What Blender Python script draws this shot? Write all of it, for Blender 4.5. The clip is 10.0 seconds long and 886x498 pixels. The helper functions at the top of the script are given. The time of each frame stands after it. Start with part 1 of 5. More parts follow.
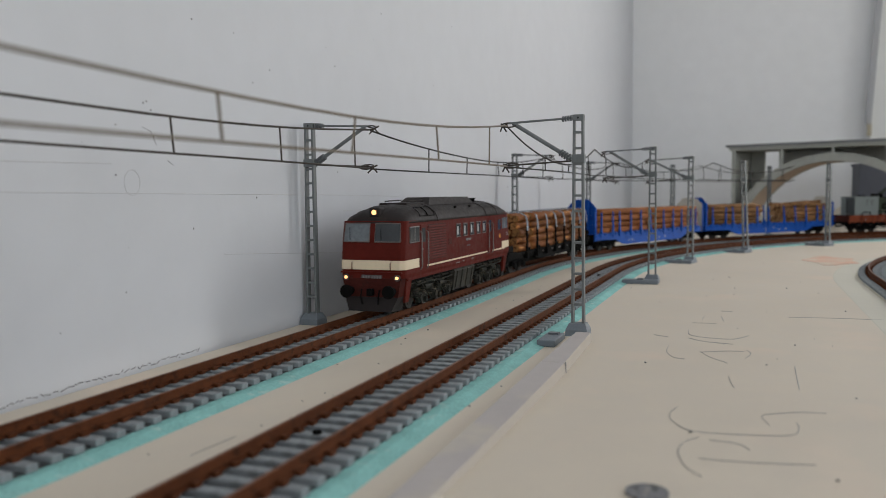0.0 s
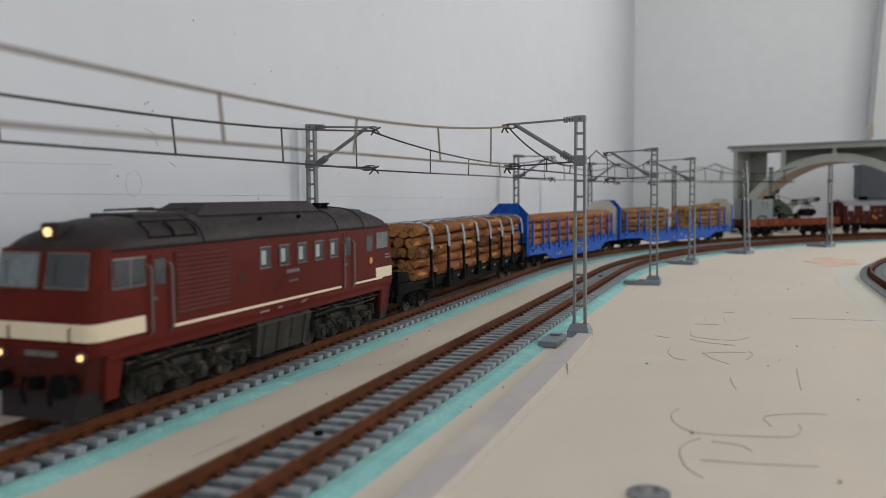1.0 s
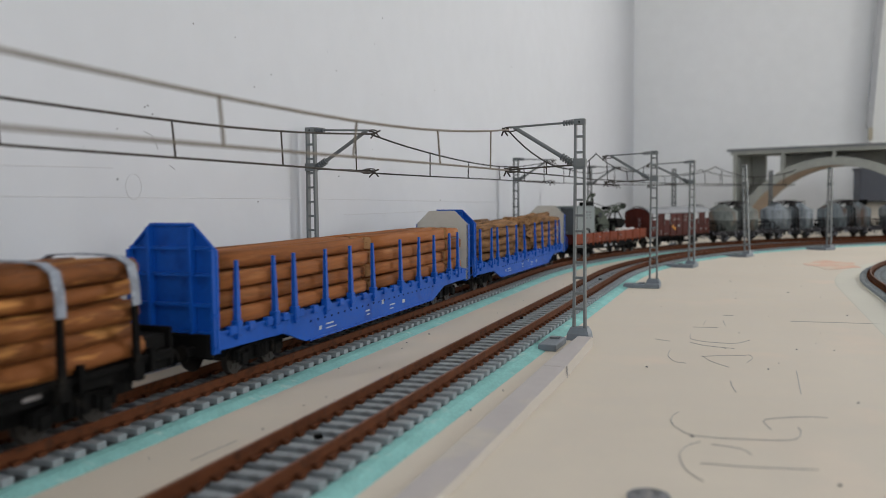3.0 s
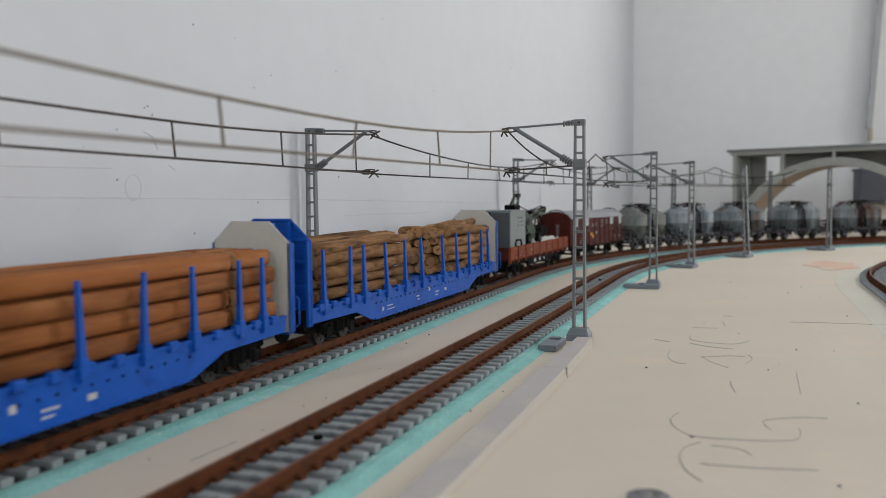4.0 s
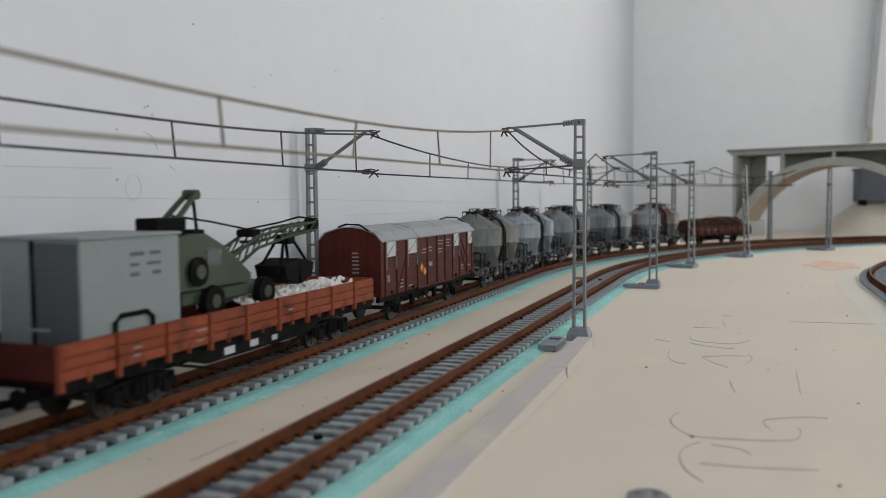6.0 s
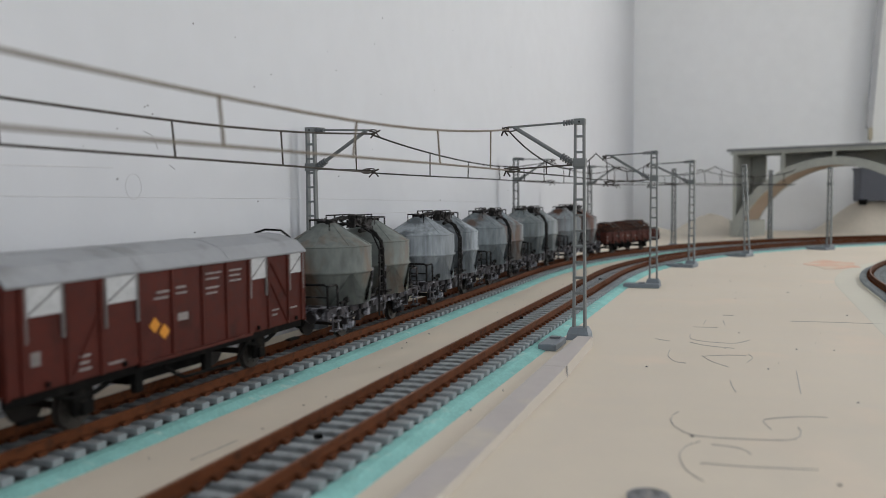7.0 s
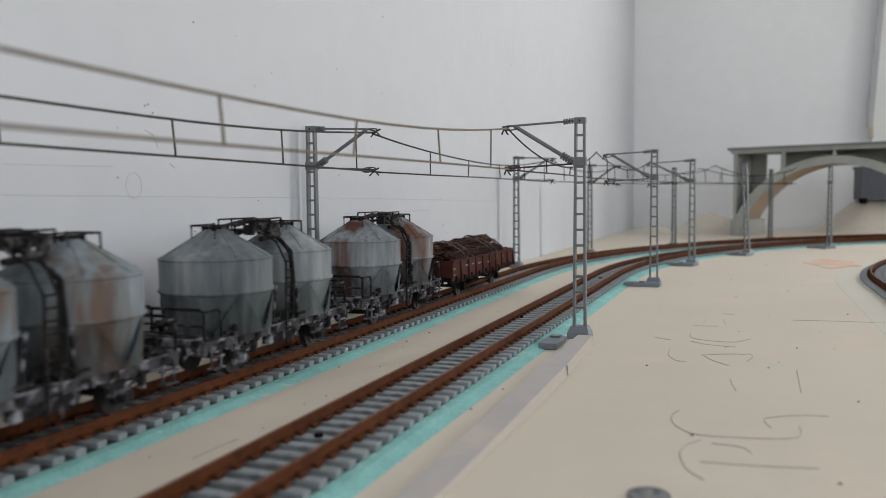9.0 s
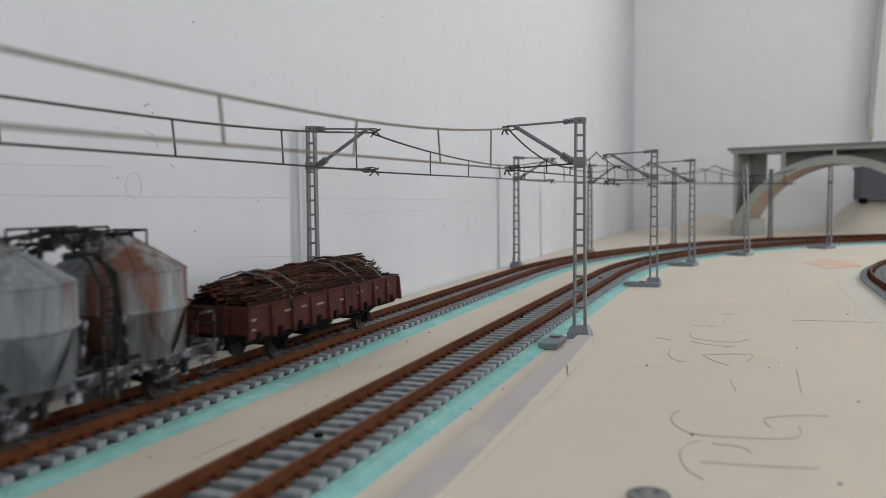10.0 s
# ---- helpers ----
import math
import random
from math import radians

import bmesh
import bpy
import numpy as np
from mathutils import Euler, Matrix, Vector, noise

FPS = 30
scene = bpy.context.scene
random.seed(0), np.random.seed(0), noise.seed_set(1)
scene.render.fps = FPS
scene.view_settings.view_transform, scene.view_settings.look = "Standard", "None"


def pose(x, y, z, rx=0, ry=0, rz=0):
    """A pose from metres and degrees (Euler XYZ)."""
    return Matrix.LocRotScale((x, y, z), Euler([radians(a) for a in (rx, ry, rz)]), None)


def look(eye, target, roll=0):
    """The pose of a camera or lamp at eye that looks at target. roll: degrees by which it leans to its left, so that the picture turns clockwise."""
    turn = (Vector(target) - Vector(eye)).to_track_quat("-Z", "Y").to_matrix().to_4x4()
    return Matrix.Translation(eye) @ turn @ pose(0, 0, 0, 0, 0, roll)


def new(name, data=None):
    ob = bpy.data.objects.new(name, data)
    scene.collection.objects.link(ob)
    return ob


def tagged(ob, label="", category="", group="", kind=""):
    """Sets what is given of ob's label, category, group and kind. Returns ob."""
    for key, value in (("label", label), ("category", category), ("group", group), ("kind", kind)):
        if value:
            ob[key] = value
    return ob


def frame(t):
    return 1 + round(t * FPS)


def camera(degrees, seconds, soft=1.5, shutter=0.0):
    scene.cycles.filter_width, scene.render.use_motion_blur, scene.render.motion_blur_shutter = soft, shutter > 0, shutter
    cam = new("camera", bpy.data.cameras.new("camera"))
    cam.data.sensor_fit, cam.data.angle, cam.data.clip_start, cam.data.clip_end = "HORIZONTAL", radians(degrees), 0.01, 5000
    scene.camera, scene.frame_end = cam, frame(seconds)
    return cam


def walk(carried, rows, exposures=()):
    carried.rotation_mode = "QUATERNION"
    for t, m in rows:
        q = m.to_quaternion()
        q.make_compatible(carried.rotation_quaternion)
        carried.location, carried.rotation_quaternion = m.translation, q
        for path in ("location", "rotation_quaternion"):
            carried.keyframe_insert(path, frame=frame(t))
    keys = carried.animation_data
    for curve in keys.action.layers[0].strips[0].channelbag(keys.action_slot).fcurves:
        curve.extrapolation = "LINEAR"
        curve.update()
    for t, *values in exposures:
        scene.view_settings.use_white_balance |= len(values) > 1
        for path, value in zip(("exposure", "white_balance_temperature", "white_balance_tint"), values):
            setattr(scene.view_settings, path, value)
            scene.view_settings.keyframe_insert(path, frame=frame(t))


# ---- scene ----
# One unit of the plan is a metre of the full-size railway; the model is built at 1:87.
S = 1 / 87

# ---- camera ----
cam = camera(56.8, 10.0, 0.6, 0.2)
cam.data.dof.use_dof = True
cam.data.dof.focus_distance = 35 * S
cam.data.dof.aperture_fstop = 16
EYE = (0.0, 0.0, 5.251 * S)


def aim(turn, tilt, lean=-0.495):
    a, b = radians(turn), radians(tilt)
    way = Vector((math.cos(a) * math.cos(b), math.sin(a) * math.cos(b), math.sin(b)))
    return look(EYE, Vector(EYE) + way, lean)


PATH = [(0.0, 20.40, -3.859), (0.5, 20.40, -3.80), (1.0, 20.504, -3.785), (1.5, 20.46, -3.72), (2.0, 20.504, -3.661),
        (2.5, 20.504, -3.61), (3.2, 20.48, -3.56), (4.0, 20.47, -3.525), (4.5, 20.47, -3.465), (5.0, 20.47, -3.465),
        (5.5, 20.47, -3.50), (6.2, 20.47, -3.55), (7.0, 20.48, -3.58), (7.5, 20.48, -3.59), (8.0, 20.504, -3.64),
        (8.5, 20.504, -3.65), (9.0, 20.504, -3.661), (9.5, 20.504, -3.661), (10.0, 20.504, -3.661)]
walk(cam, [(t, aim(a, b)) for t, a, b in PATH], [(0.0, -0.2), (0.5, -0.12), (1.0, -0.05), (1.6, 0.0), (10.0, 0.0)])

# ---- light: an overcast sky through two windows ----
world = bpy.data.worlds.new("sky")
scene.world = world
world.use_nodes = True
sky = world.node_tree.nodes.new("ShaderNodeTexSky")
sky.sky_type, sky.sun_disc = "NISHITA", False
sky.sun_elevation, sky.sun_rotation = radians(35), radians(60)
world.node_tree.links.new(sky.outputs[0], world.node_tree.nodes["Background"].inputs[0])
world.node_tree.nodes["Background"].inputs[1].default_value = 0.1


def window_light(name, watts, eye, target, w, h, colour):
    lamp = bpy.data.lights.new(name, "AREA")
    lamp.shape, lamp.size, lamp.size_y, lamp.energy, lamp.color = "RECTANGLE", w * S, h * S, watts, colour
    ob = new(name, lamp)
    ob.matrix_world = look(Vector(eye) * S, Vector(target) * S)
    return ob


window_light("daylight_far", 16.0, (148, -75, 58), (100, -75, 56), 22, 100, (1.0, 0.99, 0.97))
window_light("daylight_side", 13.0, (-60, -198, 60), (-60, -100, 58), 120, 100, (0.985, 0.985, 0.98))
window_light("daylight_back", 15, (-233, -90, 60), (-100, -90, 58), 120, 100, (0.985, 0.985, 0.98))


# ---- materials ----
def mat(name, colour, rough=0.6, metal=0.0, vary=0.12, scale=60.0, bump=0.0, second=None, spots=0.0, island=0.0, fine=9.0, gloss=0.3, stretch=(1, 1, 1)):
    """A procedural surface: two scales of noise over a base colour, an optional second colour in patches, relief."""
    m = bpy.data.materials.new(name)
    m.use_nodes = True
    n, l = m.node_tree.nodes, m.node_tree.links
    b = n["Principled BSDF"]
    b.inputs["Roughness"].default_value, b.inputs["Metallic"].default_value = rough, metal
    b.inputs["Specular IOR Level"].default_value = gloss
    co = n.new("ShaderNodeTexCoord")
    big, small = n.new("ShaderNodeTexNoise"), n.new("ShaderNodeTexNoise")
    big.inputs["Scale"].default_value, small.inputs["Scale"].default_value = scale, scale * fine
    big.inputs["Detail"].default_value, small.inputs["Detail"].default_value = 5, 4
    grain = n.new("ShaderNodeMapping")
    grain.inputs["Scale"].default_value = stretch
    l.new(co.outputs["Object"], grain.inputs["Vector"])
    for k in (big, small):
        l.new(grain.outputs[0], k.inputs["Vector"])
    add = n.new("ShaderNodeMath")
    add.operation = "ADD"
    l.new(big.outputs[0], add.inputs[0])
    l.new(small.outputs[0], add.inputs[1])
    last = add.outputs[0]
    if island:
        info = n.new("ShaderNodeObjectInfo")
        geo = n.new("ShaderNodeNewGeometry")
        both = n.new("ShaderNodeMath")
        both.operation = "ADD"
        l.new(info.outputs["Random"], both.inputs[0])
        l.new(geo.outputs["Random Per Island"], both.inputs[1])
        mul = n.new("ShaderNodeMath")
        mul.operation = "MULTIPLY_ADD"
        l.new(both.outputs[0], mul.inputs[0])
        mul.inputs[1].default_value = island
        l.new(last, mul.inputs[2])
        off = n.new("ShaderNodeMath")
        off.operation = "SUBTRACT"
        l.new(mul.outputs[0], off.inputs[0])
        off.inputs[1].default_value = island
        last = off.outputs[0]
    ramp = n.new("ShaderNodeMapRange")
    ramp.inputs[1].default_value, ramp.inputs[2].default_value = 0.6, 1.4
    ramp.inputs[3].default_value, ramp.inputs[4].default_value = 1 - vary, 1 + vary
    l.new(last, ramp.inputs[0])
    mix = n.new("ShaderNodeMix")
    mix.data_type = "RGBA"
    mix.inputs[6].default_value = (*colour, 1)
    mix.inputs[7].default_value = (*(second or colour), 1)
    mix.inputs[0].default_value = 0
    if second:
        patch = n.new("ShaderNodeTexNoise")
        patch.inputs["Scale"].default_value, patch.inputs["Detail"].default_value = scale * 1.7, 6
        l.new(grain.outputs[0], patch.inputs["Vector"])
        cut = n.new("ShaderNodeMapRange")
        cut.inputs[1].default_value, cut.inputs[2].default_value = 0.62 - spots * 0.3, 0.74 - spots * 0.3
        l.new(patch.outputs[0], cut.inputs[0])
        l.new(cut.outputs[0], mix.inputs[0])
    mul2 = n.new("ShaderNodeVectorMath")
    mul2.operation = "SCALE"
    l.new(mix.outputs[2], mul2.inputs[0])
    l.new(ramp.outputs[0], mul2.inputs["Scale"])
    l.new(mul2.outputs[0], b.inputs["Base Color"])
    rr = n.new("ShaderNodeMapRange")
    rr.inputs[1].default_value, rr.inputs[2].default_value = 0.3, 0.7
    rr.inputs[3].default_value, rr.inputs[4].default_value = max(0.03, rough - 0.1), min(1, rough + 0.1)
    l.new(small.outputs[0], rr.inputs[0])
    l.new(rr.outputs[0], b.inputs["Roughness"])
    if bump:
        bp = n.new("ShaderNodeBump")
        bp.inputs["Strength"].default_value, bp.inputs["Distance"].default_value = bump, 0.0004
        l.new(small.outputs[0], bp.inputs["Height"])
        l.new(bp.outputs[0], b.inputs["Normal"])
    return m


def glow(name, colour, power):
    m = bpy.data.materials.new(name)
    m.use_nodes = True
    b = m.node_tree.nodes["Principled BSDF"]
    b.inputs["Base Color"].default_value = (*colour, 1)
    b.inputs["Emission Color"].default_value = (*colour, 1)
    b.inputs["Emission Strength"].default_value = power
    return m


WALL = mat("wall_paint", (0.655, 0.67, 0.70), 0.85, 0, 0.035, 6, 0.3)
# same white as WALL, lightened to put the missing light into the colour
WALL_FAR = mat("far_wall_paint_lightened", (0.865, 0.875, 0.89), 0.85, 0, 0.03, 5, 0.2)
BOARD = mat("painted_board", (0.675, 0.60, 0.495), 0.6, 0, 0.05, 9, 0.12, (0.72, 0.615, 0.50), 0.12)
FOAM = mat("turquoise_foam", (0.27, 0.55, 0.52), 0.9, 0, 0.2, 90, 0.9, (0.42, 0.62, 0.58), 0.12, gloss=0.1)
BED_GREY = mat("grey_bed", (0.062, 0.068, 0.070), 0.85, 0, 0.25, 60, 0.3, gloss=0.1)
SLEEPER = mat("grey_plastic_sleeper", (0.255, 0.280, 0.293), 0.55, 0, 0.18, 120, 0.2, (0.18, 0.195, 0.20), 0.12, 0.3, gloss=0.2)
RUST = mat("rusty_rail_side", (0.106, 0.034, 0.0125), 0.75, 0, 0.35, 160, 0.5, (0.060, 0.022, 0.010), 0.22, gloss=0.12)
RAILHEAD = mat("worn_rail_top", (0.150, 0.062, 0.030), 0.45, 0.2, 0.2, 120, 0.1, (0.24, 0.10, 0.05), 0.3)
MAST = mat("grey_mast_plastic", (0.158, 0.170, 0.173), 0.5, 0, 0.14, 150, 0.1, gloss=0.25)
FOOT = mat("blue_grey_foot", (0.17, 0.195, 0.22), 0.5, 0, 0.12, 100, 0.1)
WIRE = mat("old_wire", (0.060, 0.052, 0.045), 0.6, 0.2, 0.2, 120, 0.1, gloss=0.2)
WIRE_DARK = mat("blackened_wire", (0.022, 0.020, 0.019), 0.65, 0.1, 0.2, 120, 0.1, gloss=0.15)
WIRE_PALE = mat("brass_wire", (0.19, 0.16, 0.125), 0.5, 0.3, 0.15, 120, 0.1)
INSUL = mat("dark_insulator", (0.12, 0.13, 0.14), 0.35)
BRIDGE = mat("grey_bridge_card", (0.36, 0.37, 0.34), 0.8, 0, 0.12, 14, 0.3)
BRIDGE_TOP = mat("dark_bridge_deck", (0.19, 0.20, 0.21), 0.7, 0, 0.12, 20, 0.3)
SOFFIT = mat("brown_arch_soffit", (0.40, 0.31, 0.235), 0.85, 0, 0.12, 18, 0.3)
PLASTER = mat("plaster", (0.63, 0.575, 0.49), 0.9, 0, 0.08, 15, 0.6)
DOOR_GREY = mat("dark_grey_door", (0.070, 0.080, 0.086), 0.6, 0, 0.12, 40)
TIE = mat("grey_tie_wire", (0.14, 0.13, 0.125), 0.5, 0.3)
DARKBOX = mat("slate_grey_card", (0.13, 0.14, 0.17), 0.7, 0, 0.1, 25, 0.2)
WHITE_PAINT = mat("white_paint", (0.78, 0.79, 0.78), 0.5, 0, 0.03, 8)
PIPE_GREY = mat("grey_moulding", (0.42, 0.43, 0.45), 0.5, 0, 0.05, 12)
BRASS = mat("tan_cap", (0.42, 0.38, 0.29), 0.6)
PENCIL = mat("pencil_line", (0.29, 0.28, 0.27), 0.6, 0, 0.3, 300)
GREYBAND = mat("grey_paint_band", (0.505, 0.466, 0.448), 0.75, 0, 0.08, 20, 0.1, (0.575, 0.525, 0.46), 0.25)
# strip sides are coloured darker to offset the light they catch
STRIP_SIDE = mat("strip_side_darkened", (0.505, 0.455, 0.395), 0.75, 0, 0.06, 20, 0.1)
PALEBAND = mat("pale_green_paint", (0.655, 0.628, 0.535), 0.7, 0, 0.05, 14, 0.1)
ORANGE = mat("orange_chalk_stain", (0.71, 0.45, 0.33), 0.8, 0, 0.1, 30, 0.1, (0.68, 0.57, 0.46), 0.5)
METAL = mat("steel_screw", (0.24, 0.24, 0.25), 0.5, 0.6, 0.5, 200, 0.4, (0.08, 0.08, 0.08), 0.3)

RED = mat("oxblood_paint", (0.104, 0.0155, 0.0110), 0.5, 0, 0.15, 40, 0.05, (0.085, 0.0145, 0.011), 0.1, gloss=0.05)
ROOF = mat("dark_grey_roof", (0.024, 0.0195, 0.019), 0.55, 0, 0.25, 50, 0.15, (0.034, 0.028, 0.026), 0.15, gloss=0.15)
# red darkened by grime and by the shade under the nose, both as colour
RED_DIRTY_SHADED = mat("grimy_shaded_red_paint", (0.058, 0.0135, 0.0105), 0.65, 0, 0.4, 80, 0.2, (0.025, 0.013, 0.011), 0.25, gloss=0.06)
CREAM = mat("cream_stripe", (0.78, 0.66, 0.47), 0.45, 0, 0.05, 60)
GLASS = mat("dark_window", (0.055, 0.06, 0.065), 0.12, 0, 0.2, 50)
GLASS_PALE = mat("pale_window", (0.15, 0.17, 0.185), 0.15, 0, 0.3, 60)
FRAME = mat("window_frame_grey", (0.15, 0.14, 0.138), 0.4, 0.2)
CHASSIS = mat("dark_chassis", (0.0055, 0.0052, 0.005), 0.75, 0, 0.5, 90, 0.3, (0.020, 0.017, 0.014), 0.1, gloss=0.06)
BOGIE = mat("grey_green_bogie", (0.019, 0.0185, 0.0145), 0.65, 0, 0.55, 110, 0.4, (0.085, 0.070, 0.048), 0.26, gloss=0.12)
TANK = mat("grey_brown_tank", (0.036, 0.034, 0.028), 0.65, 0, 0.35, 90, 0.2, (0.065, 0.055, 0.042), 0.2, gloss=0.12)
WHEEL = mat("wheel_steel", (0.030, 0.025, 0.022), 0.45, 0.3, 0.3, 120)
BLUE = mat("bright_blue_paint", (0.006, 0.082, 0.41), 0.45, 0, 0.15, 60, 0.05, (0.004, 0.055, 0.30), 0.15, gloss=0.2)
WHITE_PLATE = mat("cream_end_plate", (0.52, 0.50, 0.45), 0.55, 0, 0.06, 40, 0.1)
LOG = mat("brown_log", (0.130, 0.046, 0.0135), 0.7, 0, 0.65, 160, 0.7, (0.36, 0.165, 0.048), 0.18, 1.0, 7.0, 0.15, (0.16, 1, 1))
LOG_PALE = mat("pale_log", (0.195, 0.102, 0.044), 0.78, 0, 0.65, 150, 0.8, (0.075, 0.037, 0.018), 0.25, 1.0, 7.0, 0.12, (0.2, 1, 1))
LOG_ORANGE = mat("orange_log", (0.225, 0.080, 0.025), 0.72, 0, 0.4, 120, 0.5, (0.29, 0.12, 0.045), 0.2, 0.6, 7.0, 0.15, (0.12, 1, 1))
LOG_END = mat("cut_log_end", (0.235, 0.115, 0.042), 0.8, 0, 0.4, 260, 0.3, (0.085, 0.036, 0.015), 0.4, 0.7, gloss=0.15)
LOG_CUT = mat("pale_sawn_log_end", (0.34, 0.19, 0.088), 0.8, 0, 0.4, 240, 0.3, (0.13, 0.065, 0.03), 0.3, 0.8, gloss=0.12)
STRAP = mat("grey_blue_strap", (0.25, 0.275, 0.32), 0.65, 0, 0.5, 220, 0.4, (0.42, 0.45, 0.50), 0.2)
BROWN = mat("brown_wagon_paint", (0.205, 0.050, 0.023), 0.65, 0, 0.3, 60, 0.2, (0.115, 0.030, 0.017), 0.2, 0.3, gloss=0.12)
DULL_BROWN = mat("dull_brown_wagon_paint", (0.062, 0.0185, 0.0135), 0.7, 0, 0.35, 70, 0.2, (0.035, 0.014, 0.011), 0.25, 0.3, gloss=0.1)
VAN = mat("van_red_brown", (0.068, 0.0148, 0.0105), 0.6, 0, 0.3, 50, 0.12, (0.045, 0.012, 0.009), 0.2, gloss=0.12)
VAN_ROOF = mat("pale_grey_roof", (0.29, 0.30, 0.315), 0.6, 0, 0.12, 40, 0.1, (0.22, 0.225, 0.23), 0.25)
VENT = mat("whitish_vent_panel", (0.44, 0.45, 0.46), 0.55, 0, 0.2, 90, 0.1)
CONTAINER = mat("grey_cabin_paint", (0.205, 0.235, 0.235), 0.6, 0, 0.08, 40, 0.1)
OLIVE = mat("olive_excavator", (0.036, 0.050, 0.030), 0.6, 0, 0.25, 80, 0.2)
GRAVEL = mat("white_gravel", (0.74, 0.73, 0.70), 0.9, 0, 0.2, 200, 0.3, None, 0, 0.3)
SILO_A = mat("green_grey_silo", (0.152, 0.168, 0.158), 0.65, 0, 0.4, 40, 0.25, (0.145, 0.112, 0.085), 0.24, stretch=(1, 1, 0.4), gloss=0.18)
SILO_D = mat("blue_grey_silo", (0.148, 0.172, 0.180), 0.65, 0, 0.5, 40, 0.25, (0.25, 0.265, 0.272), 0.26, stretch=(1, 1, 0.16), gloss=0.18)
SILO_B = mat("cement_grey_silo", (0.260, 0.288, 0.310), 0.65, 0, 0.5, 55, 0.25, (0.105, 0.120, 0.132), 0.42, stretch=(1, 1, 0.18), gloss=0.18)
SILO_E = mat("brown_topped_silo", (0.170, 0.197, 0.212), 0.65, 0, 0.5, 44, 0.25, (0.115, 0.082, 0.066), 0.30, stretch=(1, 1, 0.25), gloss=0.18)
SILO_C = mat("rusty_silo", (0.205, 0.228, 0.243), 0.65, 0, 0.5, 52, 0.25, (0.105, 0.048, 0.032), 0.40, stretch=(1, 1, 0.14), gloss=0.18)
SILO_FRAME = mat("cement_dusted_frame", (0.022, 0.020, 0.021), 0.8, 0, 0.5, 150, 0.3, (0.27, 0.27, 0.30), 0.34, gloss=0.1)
SILO_SOLE = mat("cement_crusted_girder", (0.070, 0.065, 0.071), 0.8, 0, 0.5, 130, 0.3, (0.27, 0.27, 0.30), 0.28, gloss=0.1)
SILO_PIPE = mat("black_pipework", (0.013, 0.012, 0.012), 0.65, 0, 0.45, 120, 0.2, (0.12, 0.11, 0.11), 0.24, gloss=0.12)
SCRAP = mat("rusty_rods", (0.042, 0.018, 0.012), 0.8, 0, 0.6, 140, 0.5, (0.21, 0.070, 0.026), 0.18, 1.1, gloss=0.1)
LETTER = mat("white_lettering", (0.21, 0.19, 0.185), 0.6, 0, 0.4, 200)
LETTER_DARK = mat("dark_lettering", (0.08, 0.08, 0.09), 0.6)
YELLOW = mat("yellow_diamond", (0.60, 0.24, 0.02), 0.5)
PALE_FRAME = mat("pale_window_rim", (0.15, 0.125, 0.118), 0.5, 0, 0.2, 100, gloss=0.2)
# pale colour for the highlights painted on the engine room panes
PANE_HIGHLIGHT = mat("whitish_pane_highlight", (0.36, 0.37, 0.37), 0.7, 0, 0.3, 150)
LIGHT = glow("lit_headlight", (1.0, 0.52, 0.21), 2.0)
LIGHT_RIM = mat("lamp_rim", (0.10, 0.09, 0.085), 0.4, 0.3)


# ---- mesh helpers, in units of the plan ----
def thing(name, label, category, group="", m=None, kind=""):
    ob = new(name)
    ob.empty_display_size = 0.005
    if m is not None:
        ob.matrix_world = m
    return tagged(ob, label, category, group, kind)


def mesh_of(name, bm, material, smooth=False):
    bmesh.ops.recalc_face_normals(bm, faces=bm.faces[:])
    for v in bm.verts:
        v.co *= S
    me = bpy.data.meshes.new(name)
    if smooth:
        for f in bm.faces:
            f.smooth = True
    bm.to_mesh(me)
    bm.free()
    for mm in (material if isinstance(material, (list, tuple)) else [material]):
        me.materials.append(mm)
    return me


def part(name, bm, material, parent=None, label="", at=(0, 0, 0), turn=(0, 0, 0), smooth=False):
    ob = new(name, mesh_of(name, bm, material, smooth) if isinstance(bm, bmesh.types.BMesh) else bm)
    ob.matrix_local = pose(at[0] * S, at[1] * S, at[2] * S, *turn)
    if parent is not None:
        ob.parent = parent
    if label:
        ob["label"] = label
    return ob


def B():
    return bmesh.new()


def box(x0, x1, y0, y1, z0, z1, bevel=0.0, bm=None, seg=1):
    bm = bm or B()
    m = Matrix.LocRotScale(((x0 + x1) / 2, (y0 + y1) / 2, (z0 + z1) / 2), None, (abs(x1 - x0), abs(y1 - y0), abs(z1 - z0)))
    vs = bmesh.ops.create_cube(bm, size=1, matrix=m)["verts"]
    if bevel:
        es = list({e for v in vs for e in v.link_edges})
        bmesh.ops.bevel(bm, geom=es, offset=bevel, segments=seg, affect="EDGES", profile=0.5)
    return bm


def rod(p, q, r, n=6, bm=None, r2=None, cap=True):
    bm = bm or B()
    p, q = Vector(p), Vector(q)
    d = q - p
    m = Matrix.Translation((p + q) / 2) @ d.to_track_quat("Z", "Y").to_matrix().to_4x4()
    bmesh.ops.create_cone(bm, cap_ends=cap, segments=n, radius1=r, radius2=r if r2 is None else r2, depth=d.length, matrix=m)
    return bm


